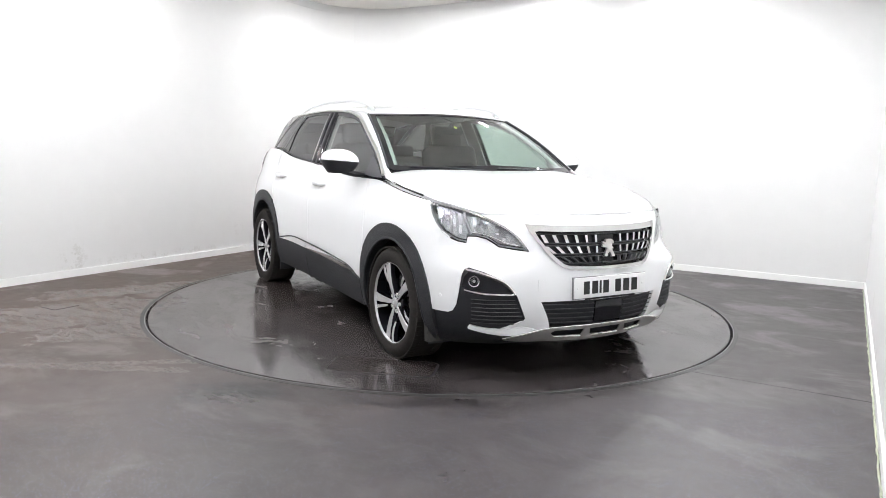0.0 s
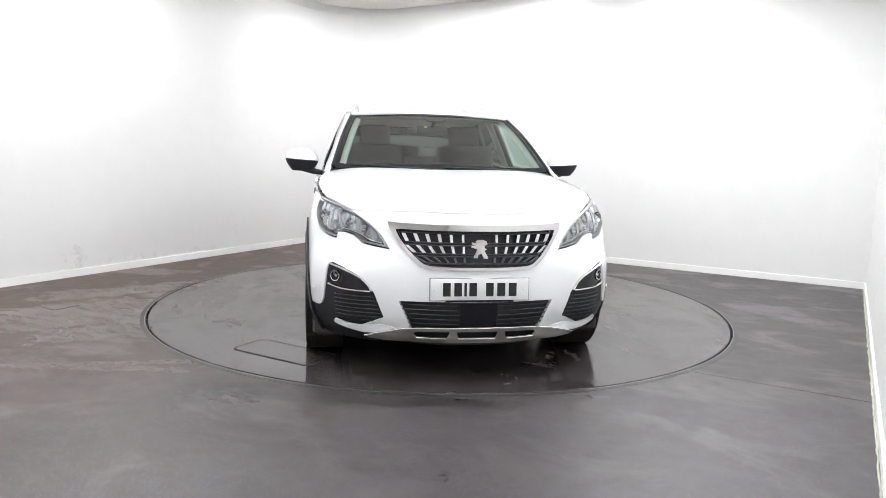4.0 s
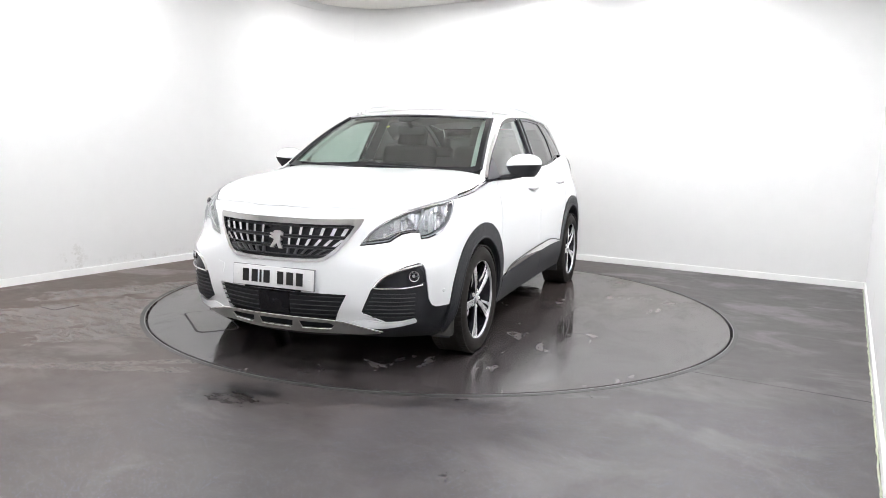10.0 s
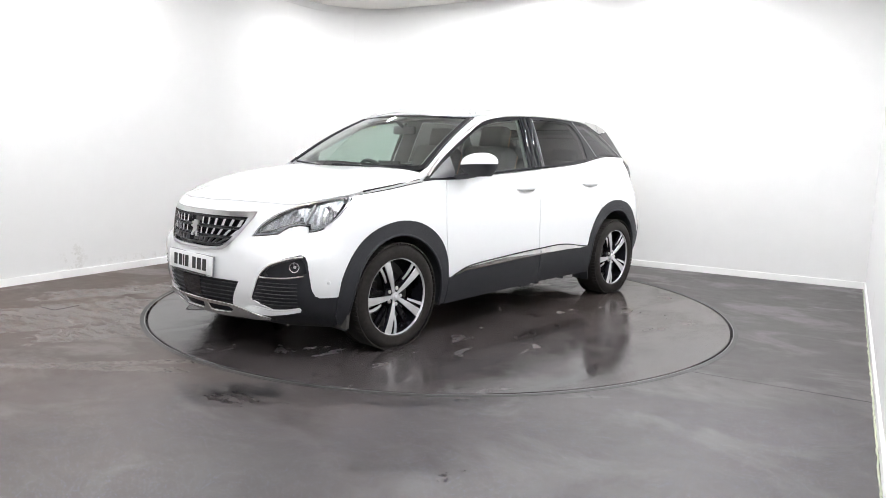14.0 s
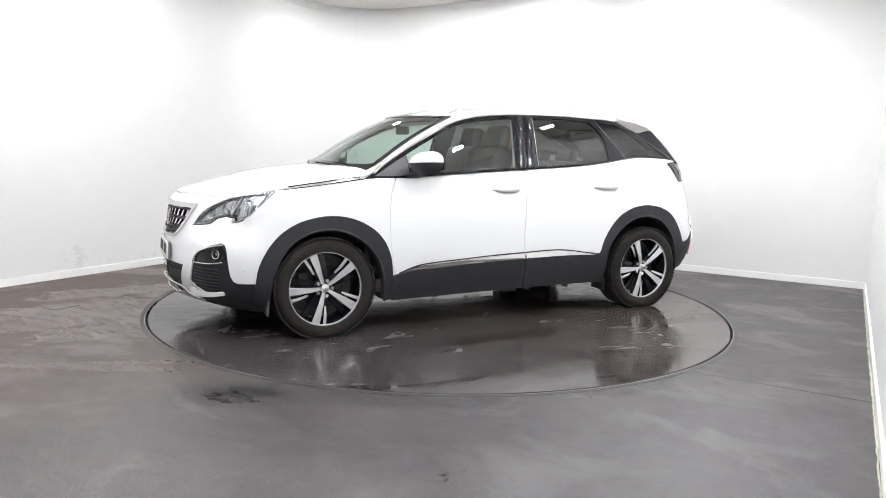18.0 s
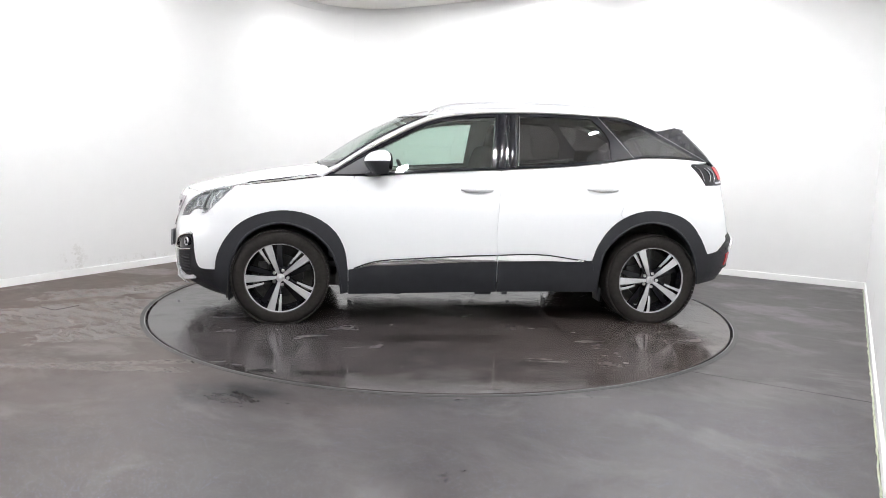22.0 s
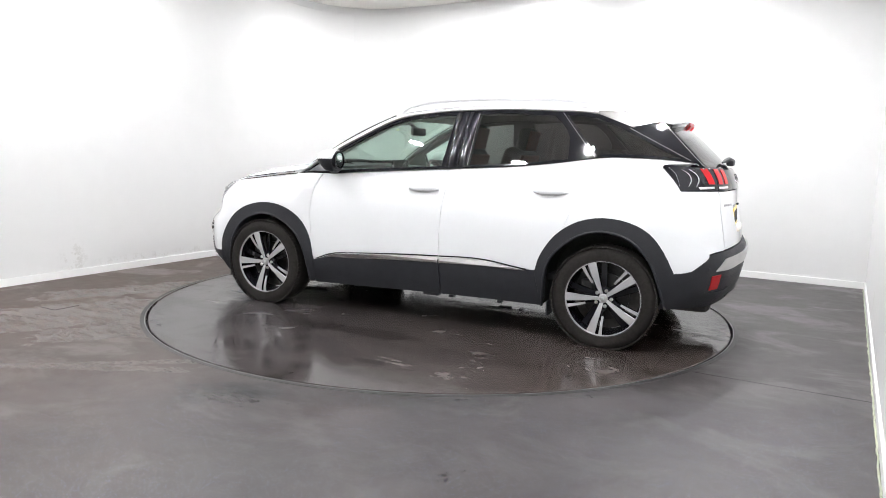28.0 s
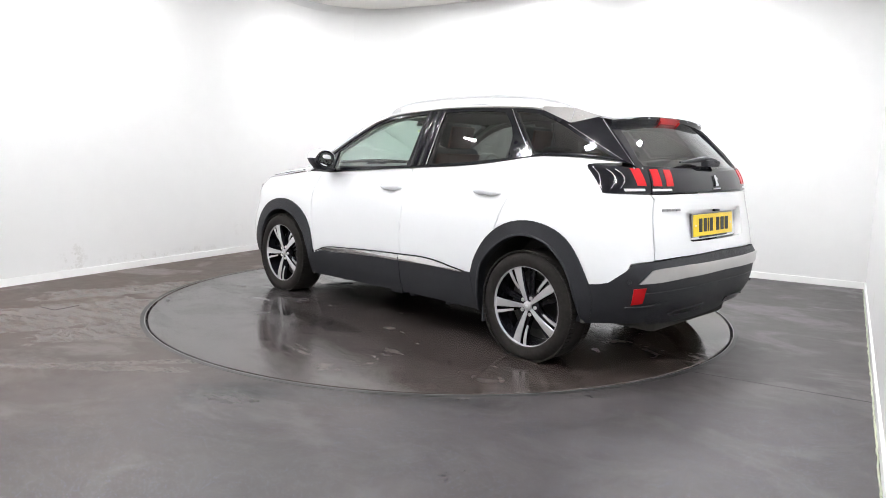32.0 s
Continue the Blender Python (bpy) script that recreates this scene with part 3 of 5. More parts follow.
def turntable():
    ob = new("turntable")
    tagged(ob, "round flush turntable plate, dark and wet, with a hatch", "turntable")
    r = DISC_R - .004
    bm = lathe([(0, -.045), (r, -.045), (r, -.004), (r - .004, 0), (0, 0)], 192, "Z")
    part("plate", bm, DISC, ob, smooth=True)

    def lid(a, b, c):
        pts = []
        for x, y, t0 in ((a - c, b - c, 0), (-a + c, b - c, 90), (-a + c, -b + c, 180), (a - c, -b + c, 270)):
            pts += [(x + c * math.cos(radians(t0 + 15 * k)), y + c * math.sin(radians(t0 + 15 * k))) for k in range(7)]
        return pts

    m = pose(1.385, -1.175, 0, 0, 0, 50)
    part("hatch_groove", prism(lid(.312, .142, .06), -.01, .0012), GROOVE, ob, "dark joint round the hatch", m=m)
    part("hatch_lid", prism(lid(.300, .130, .050), -.01, .0026, .0008), DISC, ob, "flush hatch lid", m=m)
    return ob


room()
floor_hatch(-2.20, -1.88, .965, .001, .095)
floor_hatch(-.315, -3.0, .996, .0003, joint=RING, rise=.0003)
lamps()
PLATE = turntable()


def rear(w, z, out=0.0):
    """The skin's rear, by the distance w along it from the middle."""
    return skin((TOTAL - abs(w)) * (1 if w >= 0 else -1), z, out) if abs(w) > 1e-9 else skin(TOTAL, z, out)


def X(*pairs):
    """Points of the side, given by x and height."""
    return [(at_x(x, z), z) for x, z in pairs]


# lines of the side: wheel arches, belt and upper window edge
ARCH_F = curve([(1.775, .377), (1.757, .482), (1.703, .592), (1.623, .686), (1.504, .756), (1.346, .792), (1.189, .782), (1.051, .727), (.952, .642), (.892, .523), (.871, .376)], 3)
WELL_F = curve([(1.70, .175), (1.678, .382), (1.620, .544), (1.505, .659), (1.329, .708), (1.152, .665), (1.013, .555), (.941, .399), (.915, .205)], 3)
ARCH_R = curve([(-.885, .461), (-.920, .573), (-1.012, .706), (-1.152, .800), (-1.313, .834), (-1.475, .814), (-1.60, .753), (-1.69, .646), (-1.757, .518)], 3)
WELL_R = curve([(-.93, .225), (-.955, .485), (-1.028, .608), (-1.163, .711), (-1.321, .748), (-1.486, .706), (-1.612, .582), (-1.677, .42), (-1.71, .29)], 3)
BELT = curve([(1.05, 1.028), (.73, 1.043), (.487, 1.063), (-.15, 1.106), (-.557, 1.131), (-.72, 1.144), (-.92, 1.166), (-1.10, 1.192), (-1.20, 1.207), (-1.31, 1.218), (-1.5, 1.218), (-1.65, 1.212), (-1.82, 1.196)], 3)
TOPLINE = curve([(.985, 1.06), (.89, 1.128), (.736, 1.222), (.49, 1.352), (.297, 1.438), (.094, 1.48), (-.15, 1.502), (-.52, 1.515), (-.93, 1.506), (-1.185, 1.489), (-1.41, 1.405), (-1.62, 1.297), (-1.82, 1.196)], 3)


def belt_between(a, b):
    return [(x, z - .012) for x, z in BELT if b < x < a]


def line_on(surf, pairs, out):
    return [surf(u, v, out) for u, v in pairs]


def mirrored(points, side):
    return [(x, y * side, z) for x, y, z in points]


def car():
    thing = new("car")
    tagged(thing, "white five-door SUV with black cladding and alloy wheels", "car")

    def sheet(name, surf, poly, mat, label="", parent=None, **k):
        return part(name, panel(surf, poly, **k), mat, parent or thing, label)

    # --- nose ---
    lamp = [(.489, .715), (.505, .745), (.53, .778), (.565, .808), (.61, .838), (.67, .868), (.73, .893), (.80, .914), (.87, .932), (.93, .945), (.985, .952), (1.01, .925), (1.008, .885),
            (.985, .845), (.95, .805), (.90, .772), (.86, .756), (.822, .750), (.814, .784), (.76, .786), (.70, .774), (.67, .755), (.64, .735), (.60, .728), (.55, .722)]
    fog = [(0.505, 0.35), (0.525, 0.405), (0.55, 0.475), (0.578, 0.52), (0.618, 0.558), (0.668, 0.583), (0.725, 0.606), (0.8, 0.624), (0.827, 0.612), (0.842, 0.58), (0.858, 0.49), (0.872, 0.42), (0.89, 0.386), (0.915, 0.374)]
    seam = X((1.70, .60))[0]
    edge_u = [0, .08, .16, .24, .32, .40, .48, .56, .64, .70]
    half = ([(u, nose_line(u) - .008) for u in edge_u] + [(.722, nose_line(.722) - .008), (.715, .882), (.66, .859), (.60, .83), (.555, .797), (.52, .765), (.496, .733), (.481, .708), (.55, .714), (.60, .720), (.645, .727), (.675, .748), (.705, .766), (.76, .778), (.806, .776),
             (.815, .742), (.86, .748), (.905, .764), (.945, .792)]
            + [seam] + X(*[p for p in ARCH_F if p[1] < .585 and p[0] > 1.5][::-1]) + X((1.775, .374))
            + fog[::-1] + [(.64, .289), (.72, .295), (.795, .304), (.803, .295), (.80, .286), (.72, .270), (.62, .256), (.50, .264), (.362, .292), (.39, .37), (.424, .446), (.2, .450), (0, .451)])
    grille_out = [(0, .846), (.30, .846), (.44, .849), (.497, .852), (.48, .815), (.44, .765), (.40, .715), (.365, .678), (.335, .650), (.305, .630), (.27, .619), (.15, .614), (0, .613)]
    grille_in = [(0, .816), (.30, .816), (.42, .818), (.448, .815), (.425, .775), (.385, .725), (.35, .690), (.32, .663), (.295, .645), (.262, .636), (.15, .632), (0, .631)]
    bumper = sheet("front_bumper", skin, whole(half), PAINT, holes=[whole(grille_out)], depth=.03, step=.045)
    sheet("tow_cover", skin, [(-.44, .50), (-.40, .50), (-.385, .54), (-.39, .56), (-.44, .565)], PAINT, parent=bumper, out=.002, depth=.004)
    grille = sheet("grille_frame", skin, whole(grille_out), FRAME_CHROME, "bright chrome grille surround", holes=[whole(grille_in)], out=.008, depth=.035)
    sheet("grille_back", skin, whole(grille_in), GLOSS, "black grille mesh", parent=grille, out=-.028, depth=0)
    for z in (.800, .753, .739, .697, .683, .648):
        w = float(np.interp(z, [.63, .645, .663, .69, .725, .775, .815], [.26, .295, .32, .35, .385, .425, .448])) - .006
        pts = [skin(u, z, -.012) for u in np.linspace(-w, w, 25)]
        part("grille_slat", tube(pts, .0035, 6), PLASTIC, grille)
    for row, (z0, z1, mat) in enumerate(((.757, .797, CHROME), (.701, .737, CHROME), (.654, .681, SAIL))):
        for k in range(6):
            for s in (1, -1):
                u0 = (.090, .086, .080)[row] + k * (.0605, .0545, .046)[row]
                lean = (.003, .006, .008)[row] * k
                wd = (.013 + .0018 * k) * (1, 1, .7)[row]
                q = [(u0 - wd / 2 - lean / 2, z0), (u0 + wd / 2 - lean / 2, z0), (u0 + wd / 2 + lean, z1), (u0 - wd / 2 + lean, z1)]
                part("grille_bar", panel(skin, q, side=s, out=-.004, depth=.02, edge=.02), mat, grille, "bright chrome grille bar")
    # badge: a plain upright shape
    bz = [(-.014, .770), (.018, .770), (.040, .762), (.046, .748), (.036, .742), (.028, .750), (.027, .731), (.040, .720), (.026, .714), (.045, .685), (.049, .674), (.024, .674), (.008, .702), (-.010, .691),
          (-.014, .676), (-.039, .677), (-.024, .702), (-.014, .722), (-.048, .731), (-.050, .741), (-.024, .740), (-.048, .749), (-.045, .758), (-.020, .752), (-.024, .761)]
    part("badge", panel(skin, [(u * .9, v + .002) for u, v in bz], out=-.006, depth=.014, edge=.012, step=.02), SATIN, grille, "plain silver badge")

    # --- lower front ---
    intake = [(0, .450), (.2, .449), (.422, .445), (.388, .37), (.362, .308), (.2, .308), (0, .309)]
    low = sheet("lower_intake", skin, whole(intake), PLASTIC, "black lower intake", out=-.016, depth=0)
    for k in range(5):
        z = .328 + k * .025
        e = .365 + .055 * (z - .308) / .14
        for s in (1, -1):
            part("intake_slat", tube(mirrored([skin(u, z, -.007) for u in np.linspace(.105, e + .004, 10)], s), .0055, 6, .6), PLASTIC, low)
    sheet("radar_cover", skin, whole([(0, .440), (.098, .440), (.098, .318), (0, .318)]), GLOSS, "smooth black cover", parent=low, out=-.006, depth=.02)
    for s in (1, -1):
        clad = sheet("corner_cladding", skin, fog + X((1.775, .370), (1.735, .27), (1.71, .17)) + [(.86, .165), (.74, .165), (.62, .172), (.50, .19), (.365, .222), (.365, .286), (.50, .256), (.62, .250), (.72, .264), (.806, .280), (.811, .294), (.80, .310), (.72, .301), (.64, .295), (.57, .315)],
                     PLASTIC, "black plastic bumper corner", side=s, out=-.010, depth=.03)
        inset = [(0.566, 0.482), (0.59, 0.51), (0.63, 0.545), (0.69, 0.572), (0.752, 0.59), (0.803, 0.599), (0.828, 0.57), (0.84, 0.52), (0.8, 0.504), (0.7, 0.493), (0.61, 0.487)]
        sheet("fog_recess", skin, inset, GLOSS, "gloss black recess", parent=clad, side=s, out=-.004, depth=.012)
        part("fog_trim", tube(mirrored([skin(u, z, .002) for u, z in curve([(.563, .488), (.588, .524), (.628, .557), (.690, .583), (.752, .601), (.815, .611)], 4)], s), .0075, 8), BRIGHT, clad, "thin chrome strip")
        part("fog_sill", tube(mirrored([skin(u, z, .004) for u, z in curve([(.570, .486), (.64, .487), (.735, .491), (.825, .504)], 4)], s), .006, 8), BRIGHT, clad, "thin chrome strip")
        lx, ly, lz = skin(.772, .552, .0)
        fm = pose(lx, ly * s, lz, 0, 0, 38 * s)
        eye = part("fog_lamp", lathe([(.031, .002), (.029, .007), (.024, .006), (.022, -.010), (.010, -.018), (0, -.018)], 28, "X"), CHROME, clad, "round clear fog lamp", m=fm)
        part("bulb_shield", lathe([(0, -.001), (.008, -.003), (.010, -.008), (.010, -.018)], 16, "X"), BEZEL, eye)
        part("lens", lathe([(0, .012), (.014, .010), (.024, .006)], 24, "X"), LENS, eye, "clear round lens")
        blade = lambda u, z, out=0.0: skin(u, z, out + .032 * ease(.312, .250, z) * ease(.40, .52, u))
        sheet("bumper_blade", blade, [(.44, .288), (.47, .300), (.52, .308), (.57, .303), (.64, .292), (.72, .298), (.800, .309), (.808, .298), (.802, .288), (.72, .272), (.62, .257), (.50, .262)], PAINT, "white blade under the corner grille", parent=clad, side=s, out=.003, depth=.012, step=.03, edge=.02)
        for k in range(7):
            z = .325 + k * .0215
            u0 = float(np.interp(z, [.30, .345, .40, .467], [.58, .515, .54, .57]))
            part("fog_slat", tube(mirrored([skin(u, z, -.007) for u in np.linspace(u0, .79, 8)], s), .0055, 6, .6), PLASTIC, clad)
    skid = [(0, .309), (.2, .307), (.36, .298), (.48, .277), (.56, .256), (.615, .236), (.60, .222), (.48, .218), (.34, .214), (0, .217)]
    slot = [(0, .288), (.115, .287), (.105, .248), (0, .249)]
    side_slot = [(.150, .287), (.33, .281), (.355, .266), (.335, .248), (.165, .248)]
    chin = lambda u, z, out=0.0: skin(u, z, out + .036 * ease(.316, .262, z) * ease(.36, .52, abs(u)))
    plate = sheet("skid_plate", chin, whole(skid), SATIN, "silver skid plate with three slots", out=.004, depth=.006,
                  holes=[whole(slot), side_slot, [(-u, v) for u, v in side_slot]])
    sheet("slot_back", skin, whole([(0, .30), (.38, .292), (.40, .235), (0, .235)]), PLASTIC, parent=plate, out=-.03, depth=0)
    for pts in ([(u, v + .002) for u, v in skid[:6]], ):
        run = [(-u, v) for u, v in pts[:0:-1]] + pts
        part("skid_edge", tube([chin(u, v, .008) for u, v in curve(run, 3)], .0045, 8), BRIGHT, plate, "thin bright edge")
    for c in (0, 1, -1):
        run = [(-.100, .247), (0, .2475), (.100, .247)] if c == 0 else [(c * .170, .247), (c * .25, .247), (c * .334, .247)]
        part("skid_edge", tube([skin(u, v, .008) for u, v in curve(run, 4)], .005, 8), BRIGHT, plate, "thin bright edge")
    sheet("chin", skin, whole([(0, .222), (.34, .219), (.50, .222), (.45, .19), (.30, .185), (0, .185)]), PLASTIC, out=-.03, depth=.02)

    # --- number plates: bars stand for their characters ---
    def number_plate(name, mat, m, label, h=.112):
        pl = part(name, box((.016, .52, h), bevel=.004), mat, thing, label, m=m)
        part("plate_border", box((.012, .529, h + .009), (-.0025, 0, 0), .004), DULL, pl, "thin grey plate edge")
        xs = [-.187, -.128, -.089, -.049, .039, .100, .161]
        for yk, wk in zip(xs, (.040, .040, .013, .040, .040, .043, .042)):
            part("character_bar", box((.002, wk, h * .62), (.0095, yk + .012, 0)), PRINT, pl, smooth=False)
        # black strip below the plate, its shadow put in as a part
        part("plate_underline", box((.008, .36, .010), (.004, 0, -h / 2 - .0045)), GLOSS, pl, smooth=False)
        for yk in (-.235, .235):
            part("screw_cap", lathe([(0, .011), (.004, .0105), (.006, .008)], 12, "X"), WHITE_PLATE, pl, m=pose(0, yk, 0))

    number_plate("front_plate", WHITE_PLATE, pose(2.226, 0, .5185, 0, -3, 0), "white number plate with dark bars")

    # --- head lamps ---
    cu, cv = .76, .84
    for s in (1, -1):
        small = [(cu + (u - cu) * .965, cv + (v - cv) * .93) for u, v in lamp]
        bez = sheet("headlamp", skin, lamp, BEZEL, "clear headlamp with dark bezel", side=s, holes=[small], out=.0, depth=.05, edge=.02)
        sheet("housing", skin, small, HOUSING, "bright lamp housing", parent=bez, side=s, out=-.045, depth=0)
        outer = [(.832, .800), (.862, .775), (.905, .790), (.955, .828), (.985, .880), (.978, .926), (.90, .917), (.835, .892)]
        inner = [(.655, .768), (.70, .787), (.76, .798), (.795, .800), (.800, .872), (.76, .880), (.69, .853), (.635, .815)]
        slim = [(.535, .742), (.585, .742), (.630, .752), (.618, .805), (.575, .785)]
        for shape, n in ((outer, 4), (inner, 4), (slim, 1)):
            sheet("reflector", skin, shape, HOUSING, "bright faceted reflector", parent=bez, side=s, out=-.026, depth=.018)
            lo_u, hi_u = min(p[0] for p in shape), max(p[0] for p in shape)
            for k in range(n):
                u = lo_u + (hi_u - lo_u) * (k + .7) / (n + .4)
                zs = [v0 + (v1 - v0) * (u - u0) / (u1 - u0) for (u0, v0), (u1, v1) in zip(shape, shape[1:] + shape[:1]) if min(u0, u1) <= u < max(u0, u1)]
                if len(zs) >= 2:
                    part("facet_edge", tube(mirrored([skin(u + (.030 - .012 * k) * (t - .4), min(zs) + (max(zs) - min(zs)) * t, -.022) for t in (.04, .35, .65, .96)], s), .0016, 6), CHROME, bez)
        # tilted mirror strips inside the lamp
        for shape, n in ((outer, 8), (inner, 8), (slim, 4)):
            lo_u, hi_u = min(p[0] for p in shape) + .004, max(p[0] for p in shape) - .004
            for k in range(n):
                u0, u1 = lo_u + (hi_u - lo_u) * k / n + .001, lo_u + (hi_u - lo_u) * (k + 1) / n - .001
                ends = []
                for u in (u0, u1):
                    zs = [v0 + (v1 - v0) * (u - a0) / (a1 - a0) for (a0, v0), (a1, v1) in zip(shape, shape[1:] + shape[:1]) if min(a0, a1) <= u < max(a0, a1)]
                    ends.append((min(zs), max(zs)) if len(zs) >= 2 else None)
                if None in ends or min(e[1] - e[0] for e in ends) < .012:
                    continue
                tilt = (.5, -.4, .25, -.2)[k % 4]
                lean = lambda u, z, out=0.0, um=(u0 + u1) / 2, g=tilt: skin(u, z, out + g * (u - um))
                low_z, high_z = ends[0][0] * .5 + ends[1][0] * .5, ends[0][1] * .5 + ends[1][1] * .5
                cut = low_z + (high_z - low_z) * (.45, .6, .35, .7)[(k + n) % 4]
                for za, zb, mat in ((low_z + .003, cut - .002, HOUSING if k % 3 else CHROME), (cut + .002, high_z - .003, HOUSING if k % 4 else BEZEL)):
                    part("facet", panel(lean, [(u0, za), (u1, za), (u1, zb), (u0, zb)], side=s, out=-.017, depth=.004, edge=.03), mat, bez)
        for u, z, r in ((.915, .858, .034), (.735, .828, .026)):
            px, py, pz = skin(u, z, -.008)
            bowl = lathe([(r, 0), (r * .92, -.008), (r * .6, -.018), (r * .25, -.022), (0, -.022)], 28, "X")
            part("reflector_bowl", bowl, CHROME, bez, "chrome reflector bowl", m=pose(px, py * s, pz, 0, 0, 24 * s))
            part("bulb_cap", lathe([(0, -.004), (.007, -.006), (.009, -.012), (.009, -.022)], 16, "X"), BRIGHT, bez, m=pose(px, py * s, pz, 0, 0, 24 * s))
        for k in range(3):
            px, py, pz = skin(.955 + .018 * k, .930 + .004 * k, .001)
            part("bright_bead", lathe([(0, .004), (.005, .002), (.006, 0)], 12, "X"), WHITE_PLATE, bez, m=pose(px, py * s, pz, 0, 0, 50 * s))
        part("divider", tube(mirrored([skin(u, z, -.015) for u, z in ((.79, .79), (.808, .83), (.82, .87), (.815, .905))], s), .007, 8), BEZEL, bez)
        part("day_light", tube(mirrored([skin(u, z, -.006) for u, z in curve([(.53, .735), (.60, .748), (.66, .772), (.72, .79), (.79, .80)], 4)], s), .0045, 8), BRIGHT, bez, "white light guide")
        part("upper_strip", tube(mirrored([skin(u, z, -.003) for u, z in curve([(.505, .727), (.535, .77), (.61, .828), (.73, .884), (.87, .922), (.97, .942)], 4)], s), .006, 8), CHROME, bez, "thin chrome edge")
        sheet("lens", skin, lamp, LENS, "clear plastic lens", parent=bez, side=s, out=.003, depth=.0)

    # --- bonnet, wings ---
    front_edge = []
    for u in edge_u + [.76, .82, .88, .94]:
        x, y, z = skin(u, nose_line(u) if u < .75 else float(np.interp(u, [.76, .82, .88, .94], [.908, .924, .940, .952])))
        front_edge.append((x, y) if u < .75 else (x, y - .004))
    bonnet = front_edge + [(1.60, .804), (1.50, .819), (1.36, .830), (1.20, .831), (1.07, .814), (.995, .772), (1.05, .60), (1.115, .40), (1.165, 0)]
    sheet("bonnet", hood, bonnet + [(x, -y) for x, y in bonnet[-2:0:-1]], PAINT, depth=.03, step=.06)
    wing = ([(.945, .792)] + [(.955, .808), (.988, .842), (1.014, .885), (1.016, .930), (.998, .950)] + X((1.50, .967), (1.36, .985), (1.20, 1.008), (1.067, 1.025), (.95, 1.033), (.833, 1.034), (.853, .99), (.879, .935), (.896, .85), (.902, .76), (.899, .68), (.893, .60), (.883, .51), (.874, .44), (.874, .385))
            + X(*[p for p in ARCH_F if p[0] < 1.69 and p[1] > .39][::-1]) + [seam])
    for s in (1, -1):
        w = sheet("front_wing", skin, wing, PAINT, side=s, depth=.03)
        part("wing_strip", tube(mirrored([skin(u, z, .002) for u, z in X((1.62, .955), (1.50, .973), (1.36, .991), (1.20, 1.014), (1.10, 1.027), (1.06, 1.026))], s), [.004, .009, .010, .011, .011, .005], 8), CHROME, w, "thin chrome strip with dark shadow line")
        part("strip_shadow", tube(mirrored([skin(u, z, -.001) for u, z in X((1.56, .974), (1.48, .986), (1.36, 1.003), (1.20, 1.026), (1.09, 1.038))], s), .0055, 8), GLOSS, w)
        sheet("seam_backing", skin, [(.90, .775), (.985, .82), (X((1.66, .62))[0][0], .64), (X((1.76, .56))[0][0], .58)], PAINT, parent=w, side=s, out=-.006, depth=0)
        for u, z in X((1.83, .462)):
            part("parking_sensor", lathe([(0, .004), (.008, .0035), (.010, 0)], 14, "Y"), PAINT, bumper, m=pose(skin(u, z, .001)[0], s * skin(u, z, .001)[1], z, 0, 0, (-38 if s > 0 else 218)))

    # --- doors and rear quarter ---
    f_door = X((.825, 1.036), (.846, .99), (.872, .935), (.889, .85), (.895, .76), (.892, .68), (.886, .60), (.876, .51), (.867, .44), (.850, .388), (.631, .402), (.231, .420), (-.183, .433), (-.183, .50), (-.175, .629), (-.181, .75), (-.189, .86), (-.208, 1.036), (-.211, 1.092)) + X(*belt_between(.80, -.19)[::-1])
    r_door = X((-.216, 1.095), (-.213, 1.036), (-.194, .86), (-.186, .75), (-.180, .629), (-.188, .50), (-.188, .433), (-.57, .449), (-.880, .464)) + X(*[p for p in ARCH_R if p[1] > .48 and p[0] > -1.06]) + X((-1.075, .795), (-1.10, .87), (-1.135, .97), (-1.142, 1.06), (-1.10, 1.174)) + X(*belt_between(-.23, -1.09)[::-1])
    quarter = X(*[p for p in ARCH_R if p[0] < -1.085]) + X((-1.872, .536)) + [(TOTAL - .803, .645), (TOTAL - .72, .656), (TOTAL - .663, .66), (TOTAL - .658, .72), (TOTAL - .656, .85), (TOTAL - .658, .988), (TOTAL - .684, 1.016), (TOTAL - .955, 1.016), (TOTAL - 1.038, 1.162), (TOTAL - .98, 1.179)] + X((-1.80, 1.187)) + X(*belt_between(-1.115, -1.79)[::-1]) + X((-1.15, 1.06), (-1.143, .97), (-1.108, .87), (-1.083, .80))
    for s in (1, -1):
        sheet("body_side", skin, X((.93, 1.02), (.93, .80), (1.0, .80), (1.0, .72), (.93, .64), (.885, .50), (.88, .30), (-.90, .30), (-.91, .50), (-.95, .60), (-1.04, .72), (-1.17, .81), (-1.17, .90), (-1.20, 1.05), (-1.16, 1.19), (-.72, 1.12), (0, 1.07), (.73, 1.02)), PAINT, "white inner body side behind the doors", side=s, out=-.006, depth=0, step=.09)
        def cup_line(hx, hz, f):
            u = at_x(hx, hz)
            return [(u + .060 * f * math.cos(a), hz + .052 * f * math.sin(a)) for a in (2 * math.pi * k / 28 for k in range(28))]

        grips = ((-.034, .962), (-.954, .982))
        fd = sheet("front_door", skin, f_door, PAINT, side=s, depth=.03, holes=[cup_line(*grips[0], 1)])
        rd = sheet("rear_door", skin, r_door, PAINT, side=s, depth=.03, holes=[cup_line(*grips[1], 1)])
        q = sheet("quarter_panel", skin, quarter, PAINT, side=s, depth=.03)
